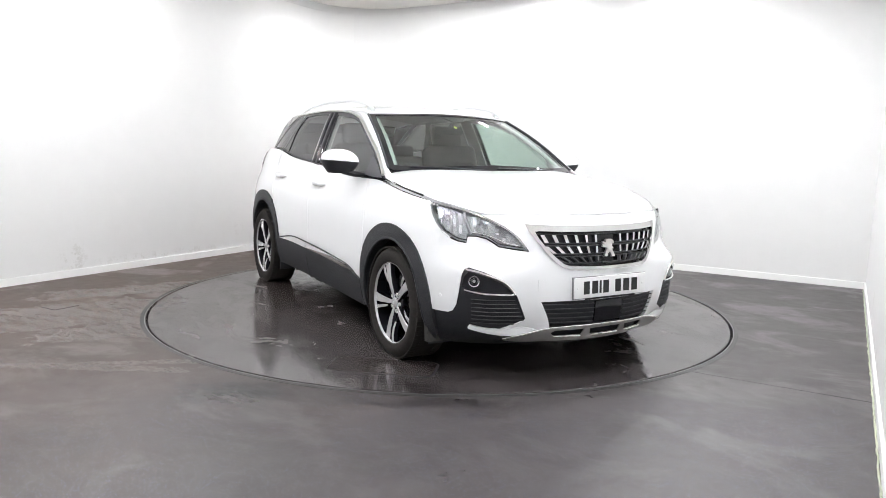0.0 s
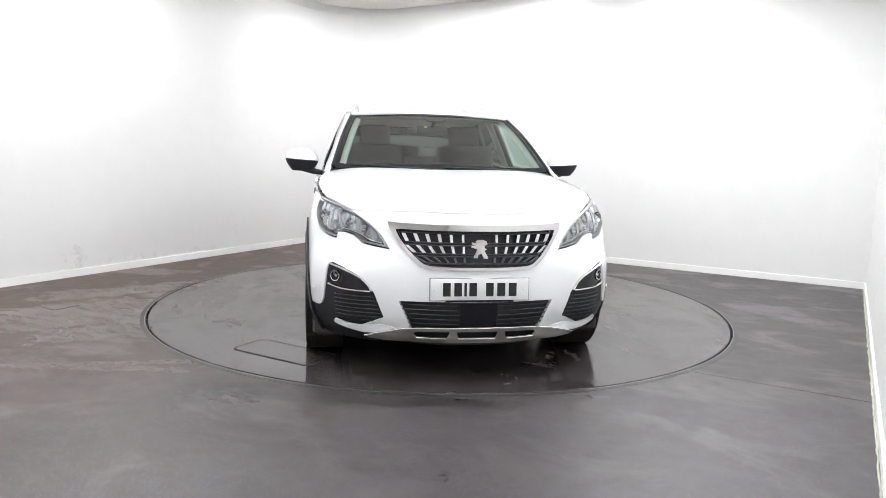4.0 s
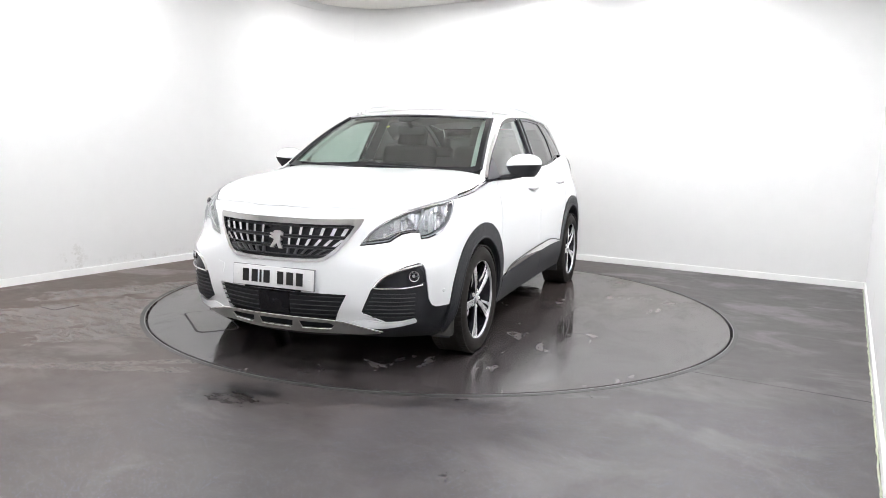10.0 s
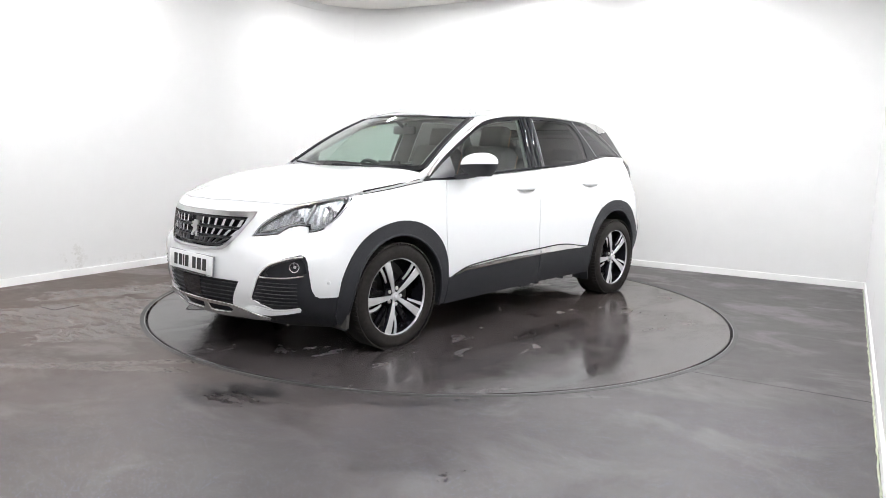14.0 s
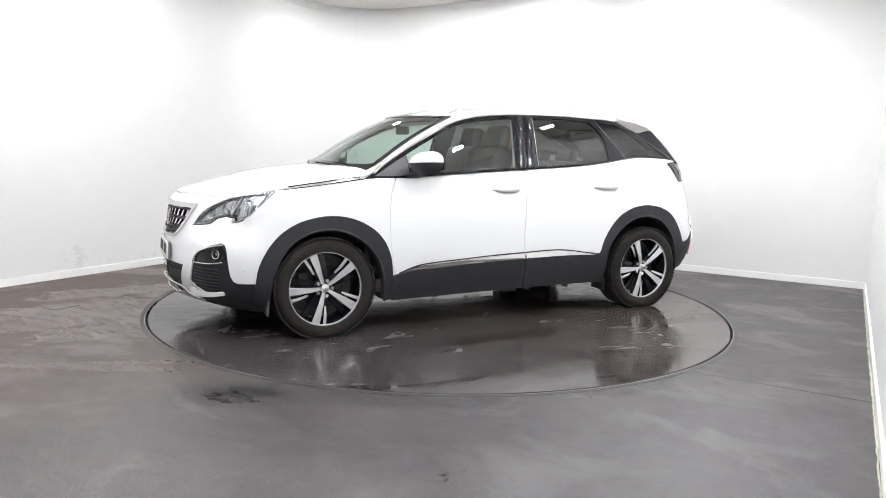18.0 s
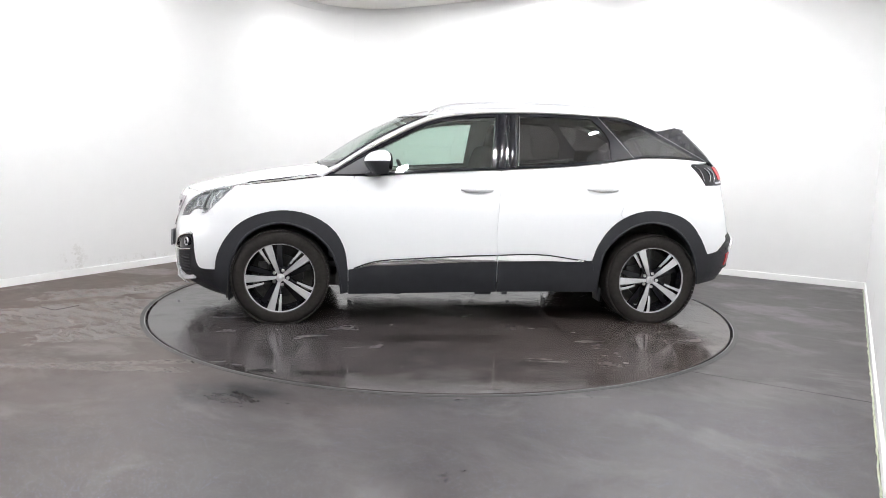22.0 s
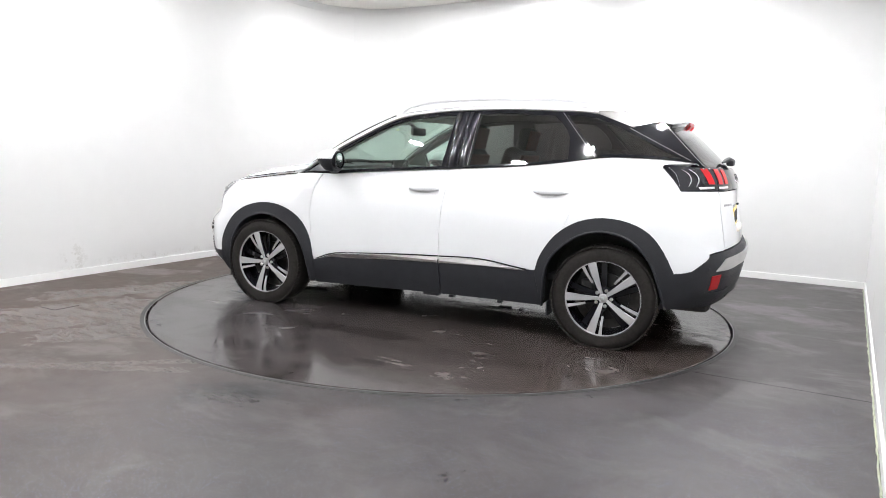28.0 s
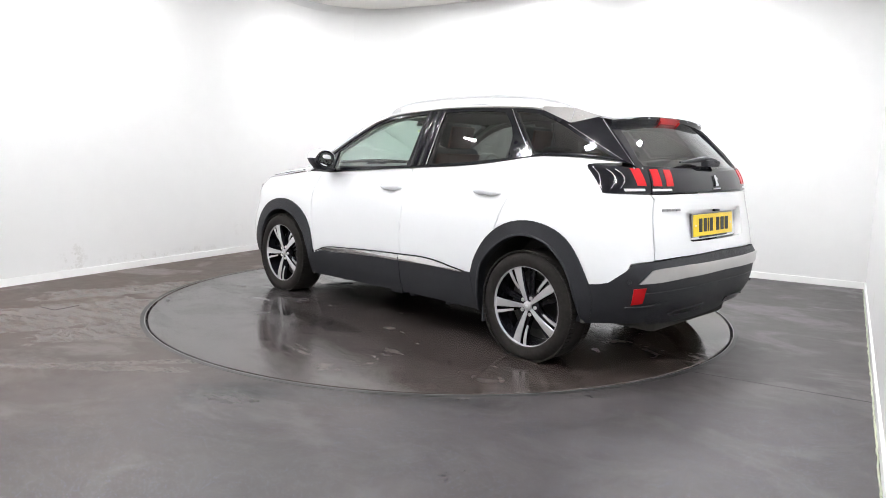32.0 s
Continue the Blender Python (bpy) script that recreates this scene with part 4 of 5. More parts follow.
        for door, (hx, hz) in zip((fd, rd), grips):
            u = at_x(hx, hz)
            rows = [mirrored([skin(a, b, d) for a, b in cup_line(hx, hz, f)], s) for f, d in ((1.0, 0), (.97, -.004), (.85, -.016), (.6, -.026), (.3, -.030), (.02, -.030))]
            part("handle_cup", loft(rows), PAINT, door)
            bar = [skin(u + d, hz - .004 * (d / .11) ** 2, -.006 + .030 * (1 - (abs(d) / .120) ** 4)) for d in np.linspace(-.116, .116, 17)]
            part("door_handle", tube(mirrored(bar, s), [.006] + [.010, .0135, .0155] + [.0205] * 9 + [.0155, .0135, .010] + [.006], 12, 1.1), PAINT, door, "white body-coloured handle")
        # claddings
        sheet("arch_trim", skin, X(*ARCH_F) + X((.871, .215)) + X(*WELL_F[::-1]), PLASTIC, "black plastic wheel-arch trim", side=s, out=.010, depth=.075)
        sheet("arch_trim", skin, X(*ARCH_R) + X((-1.745, .30)) + X(*WELL_R[::-1]), PLASTIC, "black plastic wheel-arch trim", side=s, out=.010, depth=.075)
        for arc in (WELL_F, WELL_R):
            part("arch_lip", tube(mirrored([skin(u, z, .006) for u, z in X(*arc)], s), .009, 8), PLASTIC, thing, "rolled wheel-arch edge")
        sill = sheet("sill_cladding", skin, X((.868, .380), (.815, .394), (.671, .424), (.392, .446), (.073, .464), (-.184, .472), (-.190, .224), (.40, .212), (.868, .203)), PLASTIC, "black plastic sill cladding", side=s, out=.012, depth=.04)
        sill2 = sheet("sill_cladding", skin, X((-.192, .472), (-.407, .478), (-.568, .474), (-.73, .462), (-.883, .463), (-.93, .228), (-.55, .228), (-.198, .224)), PLASTIC, "black plastic sill cladding", side=s, out=.012, depth=.04)
        tipped = lambda u, z, out=0.0: skin(u, z, out + .003 + .16 * (.474 - z) - 5 * (z - .474) ** 2)
        strip = X(*curve([(.815, .396), (.671, .438), (.392, .46), (.073, .479), (-.180, .489)], 4)) + X(*curve([(-.180, .450), (.073, .444), (.392, .428), (.671, .408), (.815, .392)], 4))
        strip2 = X(*curve([(-.190, .489), (-.407, .498), (-.568, .491), (-.73, .468), (-.82, .461)], 4)) + X(*curve([(-.82, .457), (-.73, .457), (-.568, .460), (-.407, .458), (-.190, .450)], 4))
        sheet("sill_strip", tipped, strip, BRIGHT, "curved chrome strip", parent=sill, side=s, out=.016, depth=.012, step=.012)
        sheet("sill_strip", tipped, strip2, BRIGHT, "curved chrome strip", parent=sill2, side=s, out=.016, depth=.012, step=.012)
        part("strip_line", tube(mirrored([skin(u, z, .012) for u, z in X(*curve([(.83, .396), (.671, .446), (.392, .468), (.073, .487), (-.180, .497)], 4))], s), .005, 6), GLOSS, sill)
        part("strip_line", tube(mirrored([skin(u, z, .012) for u, z in X(*curve([(-.190, .497), (-.407, .506), (-.568, .499), (-.73, .476), (-.83, .464)], 4))], s), .005, 6), GLOSS, sill2)
        # wheel wells
        for arc in (WELL_F, WELL_R):
            mid = sum(p[0] for p in arc) / len(arc)
            rows = [[(mid + (x - mid) * g, s * y, .42 + (z - .42) * g) for x, z in arc] for g, y in ((1.0, .862), (1.03, .85), (1.04, .70), (1.03, .52), (.9, .50), (.4, .50))]
            part("wheel_well", loft(rows, close=False), DARK, thing, "dark wheel-arch liner")

    # --- tail ---
    gate_half = [(0, 1.021), (.45, 1.018), (.676, 1.014), (.650, .99), (.648, .85), (.650, .72), (.655, .664), (.45, .674), (0, .682)]
    recess = [(0, .925), (.30, .927), (.385, .924), (.375, .85), (.350, .758), (.325, .750), (0, .748)]
    gate = sheet("tailgate", rear, whole(gate_half), PAINT, holes=[whole(recess)], depth=.048)
    sheet("plate_recess", rear, whole(recess), PAINT, parent=gate, out=-.045, depth=0)
    sheet("recess_roof", rear, whole([(0, .925), (.38, .925), (.378, .905), (0, .905)]), PAINT, parent=gate, out=-.020, depth=.03)
    part("release_button", box((.02, .06, .014), (-2.050, 0, .915), .004), GLOSS, gate)
    number_plate("rear_plate", YELLOW_PLATE, pose(-2.038, .006, .832, 0, -5, 180), "yellow number plate with dark bars", .128)
    for k, (y0, wd) in enumerate(((.585, .034), (.545, .034), (.505, .034), (.465, .034))):
        qd = [(y0, .925), (y0 - wd, .925), (y0 - wd, .938), (y0, .938)]
        part("model_bar", panel(rear, qd, out=.004, depth=.004, edge=.02), DULL, gate, "small silver bar")
    band = sheet("lamp_band", rear, whole([(0, 1.142), (.25, 1.148), (.45, 1.152), (.674, 1.156), (.676, 1.022), (.45, 1.026), (0, 1.029)]), GLOSS, "gloss black band between the lamps", out=.004, depth=.02)
    part("badge", panel(rear, [(-.016, 1.060), (.024, 1.060), (.014, 1.082), (.022, 1.105), (.012, 1.122), (-.012, 1.122), (-.024, 1.102), (-.010, 1.088), (-.020, 1.070)], out=.013, depth=.008, edge=.012), CHROME, band, "plain silver badge")
    part("name_bar", panel(rear, [(-.055, 1.040), (.055, 1.040), (.055, 1.049), (-.055, 1.049)], out=.010, depth=.004), SATIN, band, "thin silver bar")
    claws = [((.786, 1.157), (.730, 1.158), (.710, 1.064), (.762, 1.064)), ((.668, 1.155), (.609, 1.155), (.601, 1.063), (.665, 1.063)), ((.561, 1.153), (.500, 1.153), (.503, 1.063), (.562, 1.063))]
    for s in (1, -1):
        lampb = sheet("tail_lamp", rear, [(.684, 1.156), (.81, 1.164), (.975, 1.174), (1.015, 1.174), (1.030, 1.162), (.957, 1.024), (.95, 1.020), (.684, 1.022)], GLOSS, "smoked tail lamp", side=s, out=.004, depth=.02)
        for k, c in enumerate(claws):
            part("light_claw", panel(rear, [(u, v) for u, v in c], side=s, out=.0065, depth=.006, edge=.03), RED, lampb if k == 0 else band, "red glowing lens")
        part("reversing_lens", panel(rear, [(.840, 1.046), (.722, 1.049), (.718, 1.037), (.833, 1.032)], side=s, out=.007, depth=.006), RAIL, lampb, "clear lens")
        part("reversing_lens", panel(rear, [(.672, 1.049), (.520, 1.049), (.520, 1.037), (.672, 1.036)], side=s, out=.007, depth=.006), RAIL, band, "clear lens")
        for w0, rad in ((.868, .0045), (.918, .0040), (.985, .0022)):
            pull = .55 if w0 > .95 else 1
            bow = curve([(w0, 1.150), (w0 - .030 * pull, 1.122), (w0 - .034 * pull, 1.085), (w0 - .010 - .03 * (1 - pull), 1.046)], 4)
            part("light_bow", tube(mirrored([rear(w, z, .008) for w, z in bow], s), [rad * (.4 + .6 * math.sin(math.pi * (k + .6) / (len(bow) + .2))) for k in range(len(bow))], 6), CHROME, lampb)
        # chrome beads stand in for highlights on the lamp's top edge
        for w0 in (.99, .76, .71):
            px, py, pz = rear(w0, 1.157, .006)
            part("bright_bead", lathe([(0, .004), (.004, .003), (.006, 0)], 10, "X"), CHROME, lampb, m=pose(px, py * s, pz, 0, 0, 180 - 40 * s))
    bump = sheet("rear_bumper", rear, whole([(0, .678), (.45, .667), (.69, .655), (.75, .650), (.800, .640), (.872, .58), (.925, .537), (.985, .522), (1.050, .516), (1.045, .40), (1.035, .290), (.96, .287), (.90, .296), (.59, .310), (.35, .325), (0, .33)]), PLASTIC, "black plastic rear bumper", out=.006, depth=.04)
    sheet("bumper_strip", rear, whole([(0, .632), (.42, .632), (.64, .624), (.698, .614), (.735, .570), (.762, .538), (.60, .548), (.43, .560), (0, .568)]), SATIN, "satin silver bumper strip", parent=bump, out=.016, depth=.015)
    sheet("diffuser", rear, whole([(0, .335), (.35, .33), (.62, .312), (.56, .275), (.30, .255), (0, .25)]), PLASTIC, parent=bump, out=-.03, depth=.02)
    for s in (1, -1):
        part("bumper_crease", tube(mirrored([rear(w, z, .004) for w, z in curve([(.02, .500), (.30, .497), (.60, .490), (.73, .484)], 5)], s), .006, 6, .5), PLASTIC, bump)
        trim = sheet("exhaust_trim", rear, [(.16, .372), (.46, .362), (.50, .345), (.46, .332), (.16, .340)], GLOSS, "dark exhaust trim", parent=bump, side=s, out=.010, depth=.02)
        part("trim_edge", tube(mirrored([rear(w, z, .013) for w, z in ((.16, .373), (.32, .369), (.46, .363), (.50, .346))], s), .004, 6), PLASTIC, trim)
        sheet("reflector", rear, [(.785, .508), (.717, .516), (.725, .428), (.784, .418)], DEEP_RED, "red reflector", parent=bump, side=s, out=.012, depth=.012)
        part("reflector_lip", tube(mirrored([rear(w, z, .012) for w, z in ((.81, .402), (.72, .406), (.65, .416), (.61, .430))], s), .006, 6), PLASTIC, bump)
        wx, wy, wz = rear(.815, .548, .006)
        part("parking_sensor", lathe([(0, .004), (.010, .0035), (.012, 0)], 14, "X"), PLASTIC, bump, m=pose(wx, wy * s, wz, 0, 0, 180 - 50 * s))

    # --- cabin: pillars, windows, roof ---
    glass_f = [(.715, 1.062), (.725, 1.195), (.60, 1.265), (.49, 1.322), (.40, 1.370), (.30, 1.412), (.20, 1.438), (.094, 1.456), (-.05, 1.470), (-.185, 1.480), (-.142, 1.117), (.1, 1.101), (.487, 1.075)]
    glass_r = [(-.335, 1.131), (-.36, 1.487), (-.52, 1.493), (-.70, 1.492), (-.90, 1.482), (-.955, 1.435), (-1.0, 1.385), (-1.028, 1.325), (-1.035, 1.192), (-.92, 1.179), (-.72, 1.157), (-.557, 1.144)]
    glass_q = [(-.985, 1.486), (-1.17, 1.470), (-1.28, 1.432), (-1.39, 1.382), (-1.60, 1.276), (-1.735, 1.214), (-1.5, 1.231), (-1.31, 1.231), (-1.215, 1.222)]
    dlo = [p for p in BELT] + [p for p in TOPLINE[::-1][1:]]
    for s in (1, -1):
        fr = sheet("window_surround", cabin, dlo, GLOSS, "gloss black window surround", side=s, holes=[glass_f, glass_r, glass_q], depth=.02)
        sheet("inner_lining", cabin, dlo, TRIM_GREY, "pale lining inside the pillars", parent=fr, side=s, holes=[glass_f, glass_r, glass_q], out=-.035, depth=.01)
        sheet("front_window", cabin, glass_f, GLASS, "clear green-tinted side window", parent=fr, side=s, out=-.005, depth=0)
        sheet("rear_window", cabin, glass_r, TINTED, "dark privacy side window", parent=fr, side=s, out=-.005, depth=0)
        sheet("quarter_window", cabin, glass_q, TINTED, "dark privacy quarter window", parent=fr, side=s, out=-.002, depth=0)
        sheet("mirror_sail", cabin, [(.722, 1.056), (.728, 1.188), (.80, 1.150), (.90, 1.090), (.972, 1.046), (.85, 1.046)], SAIL, "grey plastic sail behind the mirror", parent=fr, side=s, out=.004, depth=.006, step=.04)
        part("belt_trim", tube(mirrored(line_on(cabin, [(x, z - .004) for x, z in BELT if x > -1.80], .006), s), .006, 8, .8), GLOSS, fr, "thin dark strip")
        tops = [(x, z + .004) for x, z in TOPLINE if x > -1.2]
        part("top_trim", tube(mirrored(line_on(cabin, tops, .004), s), [.008 + .006 * ease(.1, .5, x) for x, z in tops], 8, .8), SATIN, fr, "thin satin strip")
        for a, b, r in (((-.36, 1.49), (-.338, 1.13), .0018), ((-.955, 1.498), (-1.205, 1.21), .0018), ((-1.40, 1.40), (-1.79, 1.20), .0012), ((-1.605, 1.432), (-1.862, 1.172), .0014)):
            part("pillar_line", tube(mirrored([cabin(a[0] + (b[0] - a[0]) * k / 6, a[1] + (b[1] - a[1]) * k / 6, .003) for k in range(7)], s), r, 6), SATIN, fr)
        for at, wide in ((-.222, .034), (-.303, .032)):
            shift = lambda z, at=at: at + .075 * (1.30 - z)
            bowed = lambda x, z, out=0.0, f=shift, w=wide: cabin(x, z, out + .010 * (1 - min(1, abs(x - f(z)) / w) ** 3))
            zs = np.linspace(1.112 - .04 * (at + .2), 1.497, 9)
            part("pillar_cover", panel(bowed, [(shift(z) + wide, z) for z in zs] + [(shift(z) - wide, z) for z in zs[::-1]], side=s, out=.0025, depth=.008, step=.011, edge=.025), GLOSS, fr, "gloss black door pillar cover")
        part("window_seal", tube(mirrored([screen(.746 - .145 * t, t, .001) for t in np.linspace(-.01, .985, 14)], s), .0085, 8), PLASTIC, fr, "black windscreen seal")
        edge = [screen(.75 - .145 * t, t) for t in np.linspace(0, 1, 9)]
        low = [(x, z + .004) for x, z in TOPLINE if x > -.1]
        inner = [(1.07, .765, 1.062)] + edge
        a_line = [(1.10, .812, 1.022)] + [cabin(*p, .001) for p in curve(low, 2)]
        def along(pts, t):
            k = t * (len(pts) - 1)
            i = min(int(k), len(pts) - 2)
            return tuple(np.array(pts[i]) * (1 - (k - i)) + np.array(pts[i + 1]) * (k - i))
        rf = [roof(.315 - .4 * k / 5, .605) for k in range(1, 6)]
        top = inner + rf
        rows = []
        for f in (0, .5, 1):
            rows.append([])
        for k in range(25):
            t = k / 24
            a, b = np.array(along(a_line, t)), np.array(along(top, t))
            mid = (a + b) / 2 + np.array((0, .012, .010))
            for row, p in zip(rows, (a, mid, b)):
                row.append((p[0], s * p[1], p[2]))
        part("a_pillar", loft(rows, close=False), PAINT, thing, "white windscreen pillar")
        rows = []
        tl = [p for p in TOPLINE if -1.19 < p[0] < -.05]
        lowr = [cabin(x, z + .004, .001) for x, z in tl]
        highr = [roof(x, .600) for x, z in tl]
        rows = [[(p[0], s * p[1], p[2]) for p in lowr], [((p[0] + q[0]) / 2, s * ((p[1] + q[1]) / 2 + .008), (p[2] + q[2]) / 2 + .006) for p, q in zip(lowr, highr)], [(q[0], s * q[1], q[2]) for q in highr]]
        part("roof_side", loft(rows, close=False), PAINT, thing, "white roof edge")
        sheet("pillar_panel", cabin, [(-1.185, 1.492), (-1.41, 1.408), (-1.50, 1.425), (-1.595, 1.446), (-1.42, 1.494), (-1.30, 1.505), (-1.19, 1.512)], BRUSHED, "brushed silver rear pillar panel", side=s, out=.004, depth=.02)
        part("pillar_line", tube(mirrored([cabin(-1.41 + .0 * k, 1.408 + .03 * k, .005) for k in (0, 1, 2, 2.9)], s), .003, 6), CHROME, fr)
        sheet("rear_pillar", cabin, [(-1.41, 1.402), (-1.50, 1.420), (-1.60, 1.438), (-1.68, 1.37), (-1.80, 1.25), (-1.87, 1.165), (-1.82, 1.196), (-1.62, 1.297)], GLOSS, "gloss black rear pillar", side=s, out=.001, depth=.02)
        pts = curve([(.30, 1.502), (.26, 1.526), (.20, 1.546), (.10, 1.565), (-.12, 1.585), (-.50, 1.592), (-.88, 1.584), (-1.13, 1.562), (-1.27, 1.537), (-1.34, 1.517), (-1.38, 1.497)], 4)
        rail = part("roof_rail", tube([(x, s * (.548 - .025 * ease(-.6, -1.4, x)), z) for x, z in pts], .012, 10, .9), RAIL, thing, "silver roof rail")
        for x0 in (.22, -1.30):
            part("rail_foot", box((.05, .018, .05), (x0, s * (.548 if x0 > 0 else .525), 1.512), .010), RAIL, rail)
    half_roof = [(.49, 0), (.482, .15), (.455, .32), (.40, .47), (.322, .597), (.10, .604), (-.5, .606), (-1.19, .606), (-1.42, .596), (-1.58, .585), (-1.655, .56), (-1.69, .45), (-1.71, .25), (-1.715, 0)]
    top = sheet("roof", roof, half_roof + [(x, -y) for x, y in half_roof[-2:0:-1]], PAINT, depth=.012, step=.08)
    lip = lambda y, t, out=0.0: (-1.715 + .05 * (y / .58) ** 4 + .02 * (y / .58) ** 2 + .018 * t + .016 * t * t - out, y, 1.462 - .05 * (abs(y) / .62) ** 2.5 - .052 * t)
    under = lambda y, t, out=0.0: (-1.681 + .05 * (y / .58) ** 4 + .02 * (y / .58) ** 2 + .075 * t - out * .2, y, 1.411 - .05 * (abs(y) / .62) ** 2.5 - .030 * t - out)
    sp = sheet("spoiler_lip", lip, [(-.56, 0), (.56, 0), (.54, 1), (-.54, 1)], GLOSS, "gloss black spoiler edge", depth=.01, step=.1)
    sheet("spoiler_underside", under, [(-.54, 0), (.54, 0), (.51, 1), (-.51, 1)], PLASTIC, parent=sp, depth=.008, step=.1)
    sheet("brake_light", lip, [(-.125, .10), (.125, .10), (.115, .86), (-.115, .86)], DEEP_RED, "red high brake light", parent=sp, out=.005, depth=.012, step=.1)
    sheet("headliner", roof, [(x - .03, y * .96) for x, y in half_roof[:-6]] + [(x - .03, -y * .96) for x, y in half_roof[:-6][::-1]], TRIM_GREY, "pale headlining", parent=top, out=-.035, depth=0, step=.1)
    # windscreen
    ws = [(0, .915), (.15, .92), (.32, .945), (.47, .972), (.602, 1.0), (.64, .75), (.675, .5), (.712, .25), (.747, 0), (.72, -.03), (.48, -.05), (.2, -.02), (0, 0)]
    wi = [(0, .875), (.15, .88), (.32, .90), (.45, .925), (.565, .95), (.600, .75), (.635, .5), (.672, .25), (.700, .045), (.66, .03), (.48, .025), (.2, .05), (0, .06)]
    wsb = sheet("windscreen_border", screen, whole(ws), GLOSS, "black printed windscreen border", holes=[whole(wi)], depth=.012, step=.06)
    sheet("windscreen", screen, whole(wi), SCREEN, "clear laminated windscreen", parent=wsb, out=-.003, depth=0, step=.08)
    sheet("sensor_patch", screen, whole([(0, .88), (.09, .88), (.05, .79), (0, .78)]), PLASTIC, parent=wsb, out=-.012, depth=.01)
    for s in (1, -1):
        part("pillar_trim", tube([screen(s * (.690 - .145 * t), t, -.035) for t in np.linspace(.05, .95, 8)], .024, 8, .6), LINING, thing, "pale inner pillar trim")
    for y0, y1 in ((.56, -.02), (-.05, -.62)):
        arm = part("front_wiper", tube([screen(y, t, .006) for y, t in ((y0, -.04), (y0 - .10, -.015), ((y0 + y1) / 2, .004), (y1, .016))], [.010, .008, .006, .004], 8, .8), PLASTIC, wsb, "black front wiper")
        part("wiper_pivot", lathe([(0, .012), (.010, .010), (.014, .004), (.015, -.02)], 14, "Z"), PLASTIC, arm, m=Matrix.Translation(screen(y0, -.04, .002)))
    sx, sy, sz = screen(-.085, .64, -.008)
    part("sticker", lathe([(0, 0), (.013, 0), (.014, -.001)], 20, "X"), YELLOW, wsb, "small round yellow sticker", m=pose(sx, sy, sz, 0, -55, 0))
    part("mirror_stem", tube([screen(0, .84, -.015), (.46, -.0, 1.40)], .015, 8), PLASTIC, thing)
    part("inner_mirror", box((.03, .23, .065), (.44, .0, 1.375), .014), PLASTIC, thing, "black inner mirror")
    # rear screen
    bo = [(0, 1.03), (.50, 1.03), (.548, 1.0), (.575, .7), (.606, .4), (.634, .15), (.652, .0), (.60, -.03), (0, -.03)]
    bi = [(0, .93), (.36, .93), (.47, .91), (.505, .83), (.525, .6), (.552, .4), (.580, .15), (.575, .06), (.4, .035), (0, .03)]
    rb = sheet("rear_screen_border", back, whole(bo), GLOSS, "gloss black rear screen border", holes=[whole(bi)], depth=.012)
    sheet("rear_screen", back, whole(bi), REAR_GLASS, "dark privacy rear screen", parent=rb, out=-.003, depth=0)
    part("wiper_cap", box((.05, .16, .04), (-1.985, -.02, 1.19), .014), PLASTIC, rb)
    part("wiper_arm", tube([(-1.995, -.05, 1.20), (-1.975, .05, 1.215), (-1.955, .16, 1.205), (-1.95, .30, 1.195)], [.020, .018, .012, .006], 8), PLASTIC, rb, "black rear wiper")

    # --- door mirrors ---
    for s in (1, -1):
        def shell(levels):
            """Rings of the mirror's head; each level is its height, its size and its shift to the front."""
            rows = []
            for z, size, ahead in levels:
                ring = []
                for k in range(32):
                    a = 2 * math.pi * k / 32
                    cx, cy = math.cos(a), math.sin(a)
                    x = (.116 if cx > 0 else .056) * math.copysign(abs(cx) ** (.68 if cx > 0 else .55), cx) * size
                    y = .115 * math.copysign(abs(cy) ** .75, cy) * size
                    ring.append((.648 + ahead + x - .16 * y, s * (.953 + y), z + .06 * y * (1 if size > .9 else size)))
                rows.append(ring)
            return loft(rows)
        mir = part("door_mirror", shell([(1.142 + .078 * t, (1 - t ** 2.3) ** (1 / 2.1), -.008 * t) for t in (0, .15, .3, .45, .6, .72, .82, .9, .95, .985)]), PAINT, thing, "white door mirror cap")
        part("mirror_base", shell([(1.139 - .078 * t, .985 - .40 * t ** 1.6, -.012 * t) for t in (0, .15, .35, .55, .75, .9, 1)]), PLASTIC, mir, "black lower mirror shell")
        part("mirror_foot", tube([(.665, s * .93, 1.078), (.70, s * .86, 1.058), (.73, s * .80, 1.052)], [.045, .038, .03], 10, .55), PLASTIC, mir, "black mirror foot")
        rimm = lathe([(.90, .6), (1.0, .9), (1.12, .7), (1.16, -.5), (1.14, -2.0)], 32, "X")
        bmesh.ops.scale(rimm, vec=(-.012, .080, .058), verts=rimm.verts)
        part("mirror_frame", rimm, GLOSS, mir, "black mirror frame", m=pose(.597, s * .962, 1.138, 0, 0, 9 * s))
        glassm = lathe([(0, 0), (1, 0), (1.05, .1)], 32, "X")
        bmesh.ops.scale(glassm, vec=(.01, .080, .058), verts=glassm.verts)
        part("mirror_glass", glassm, MIRROR, mir, "mirror glass", m=pose(.591, s * .962, 1.138, 0, 0, 9 * s))

    # --- wheels ---
    def wheel(m):
        hub = new("wheel")
        hub.parent = thing
        hub.matrix_basis = m
        prof = [(.2405, -.105), (.268, -.112), (.300, -.110), (.322, -.095), (.333, -.07), (.3345, -.03), (.3345, .03), (.333, .07), (.322, .095), (.300, .110), (.270, .112), (.248, .106), (.2405, .09)]
        def pressed(bm):
            """The tyre is flat where it stands."""
            for v in bm.verts:
                d = v.co.z + .3195
                v.co.z = -.3195 + .5 * (d + math.sqrt(d * d + .00003))
                v.co.y *= 1 + .05 * ease(-.27, -.315, v.co.z)
            return bm

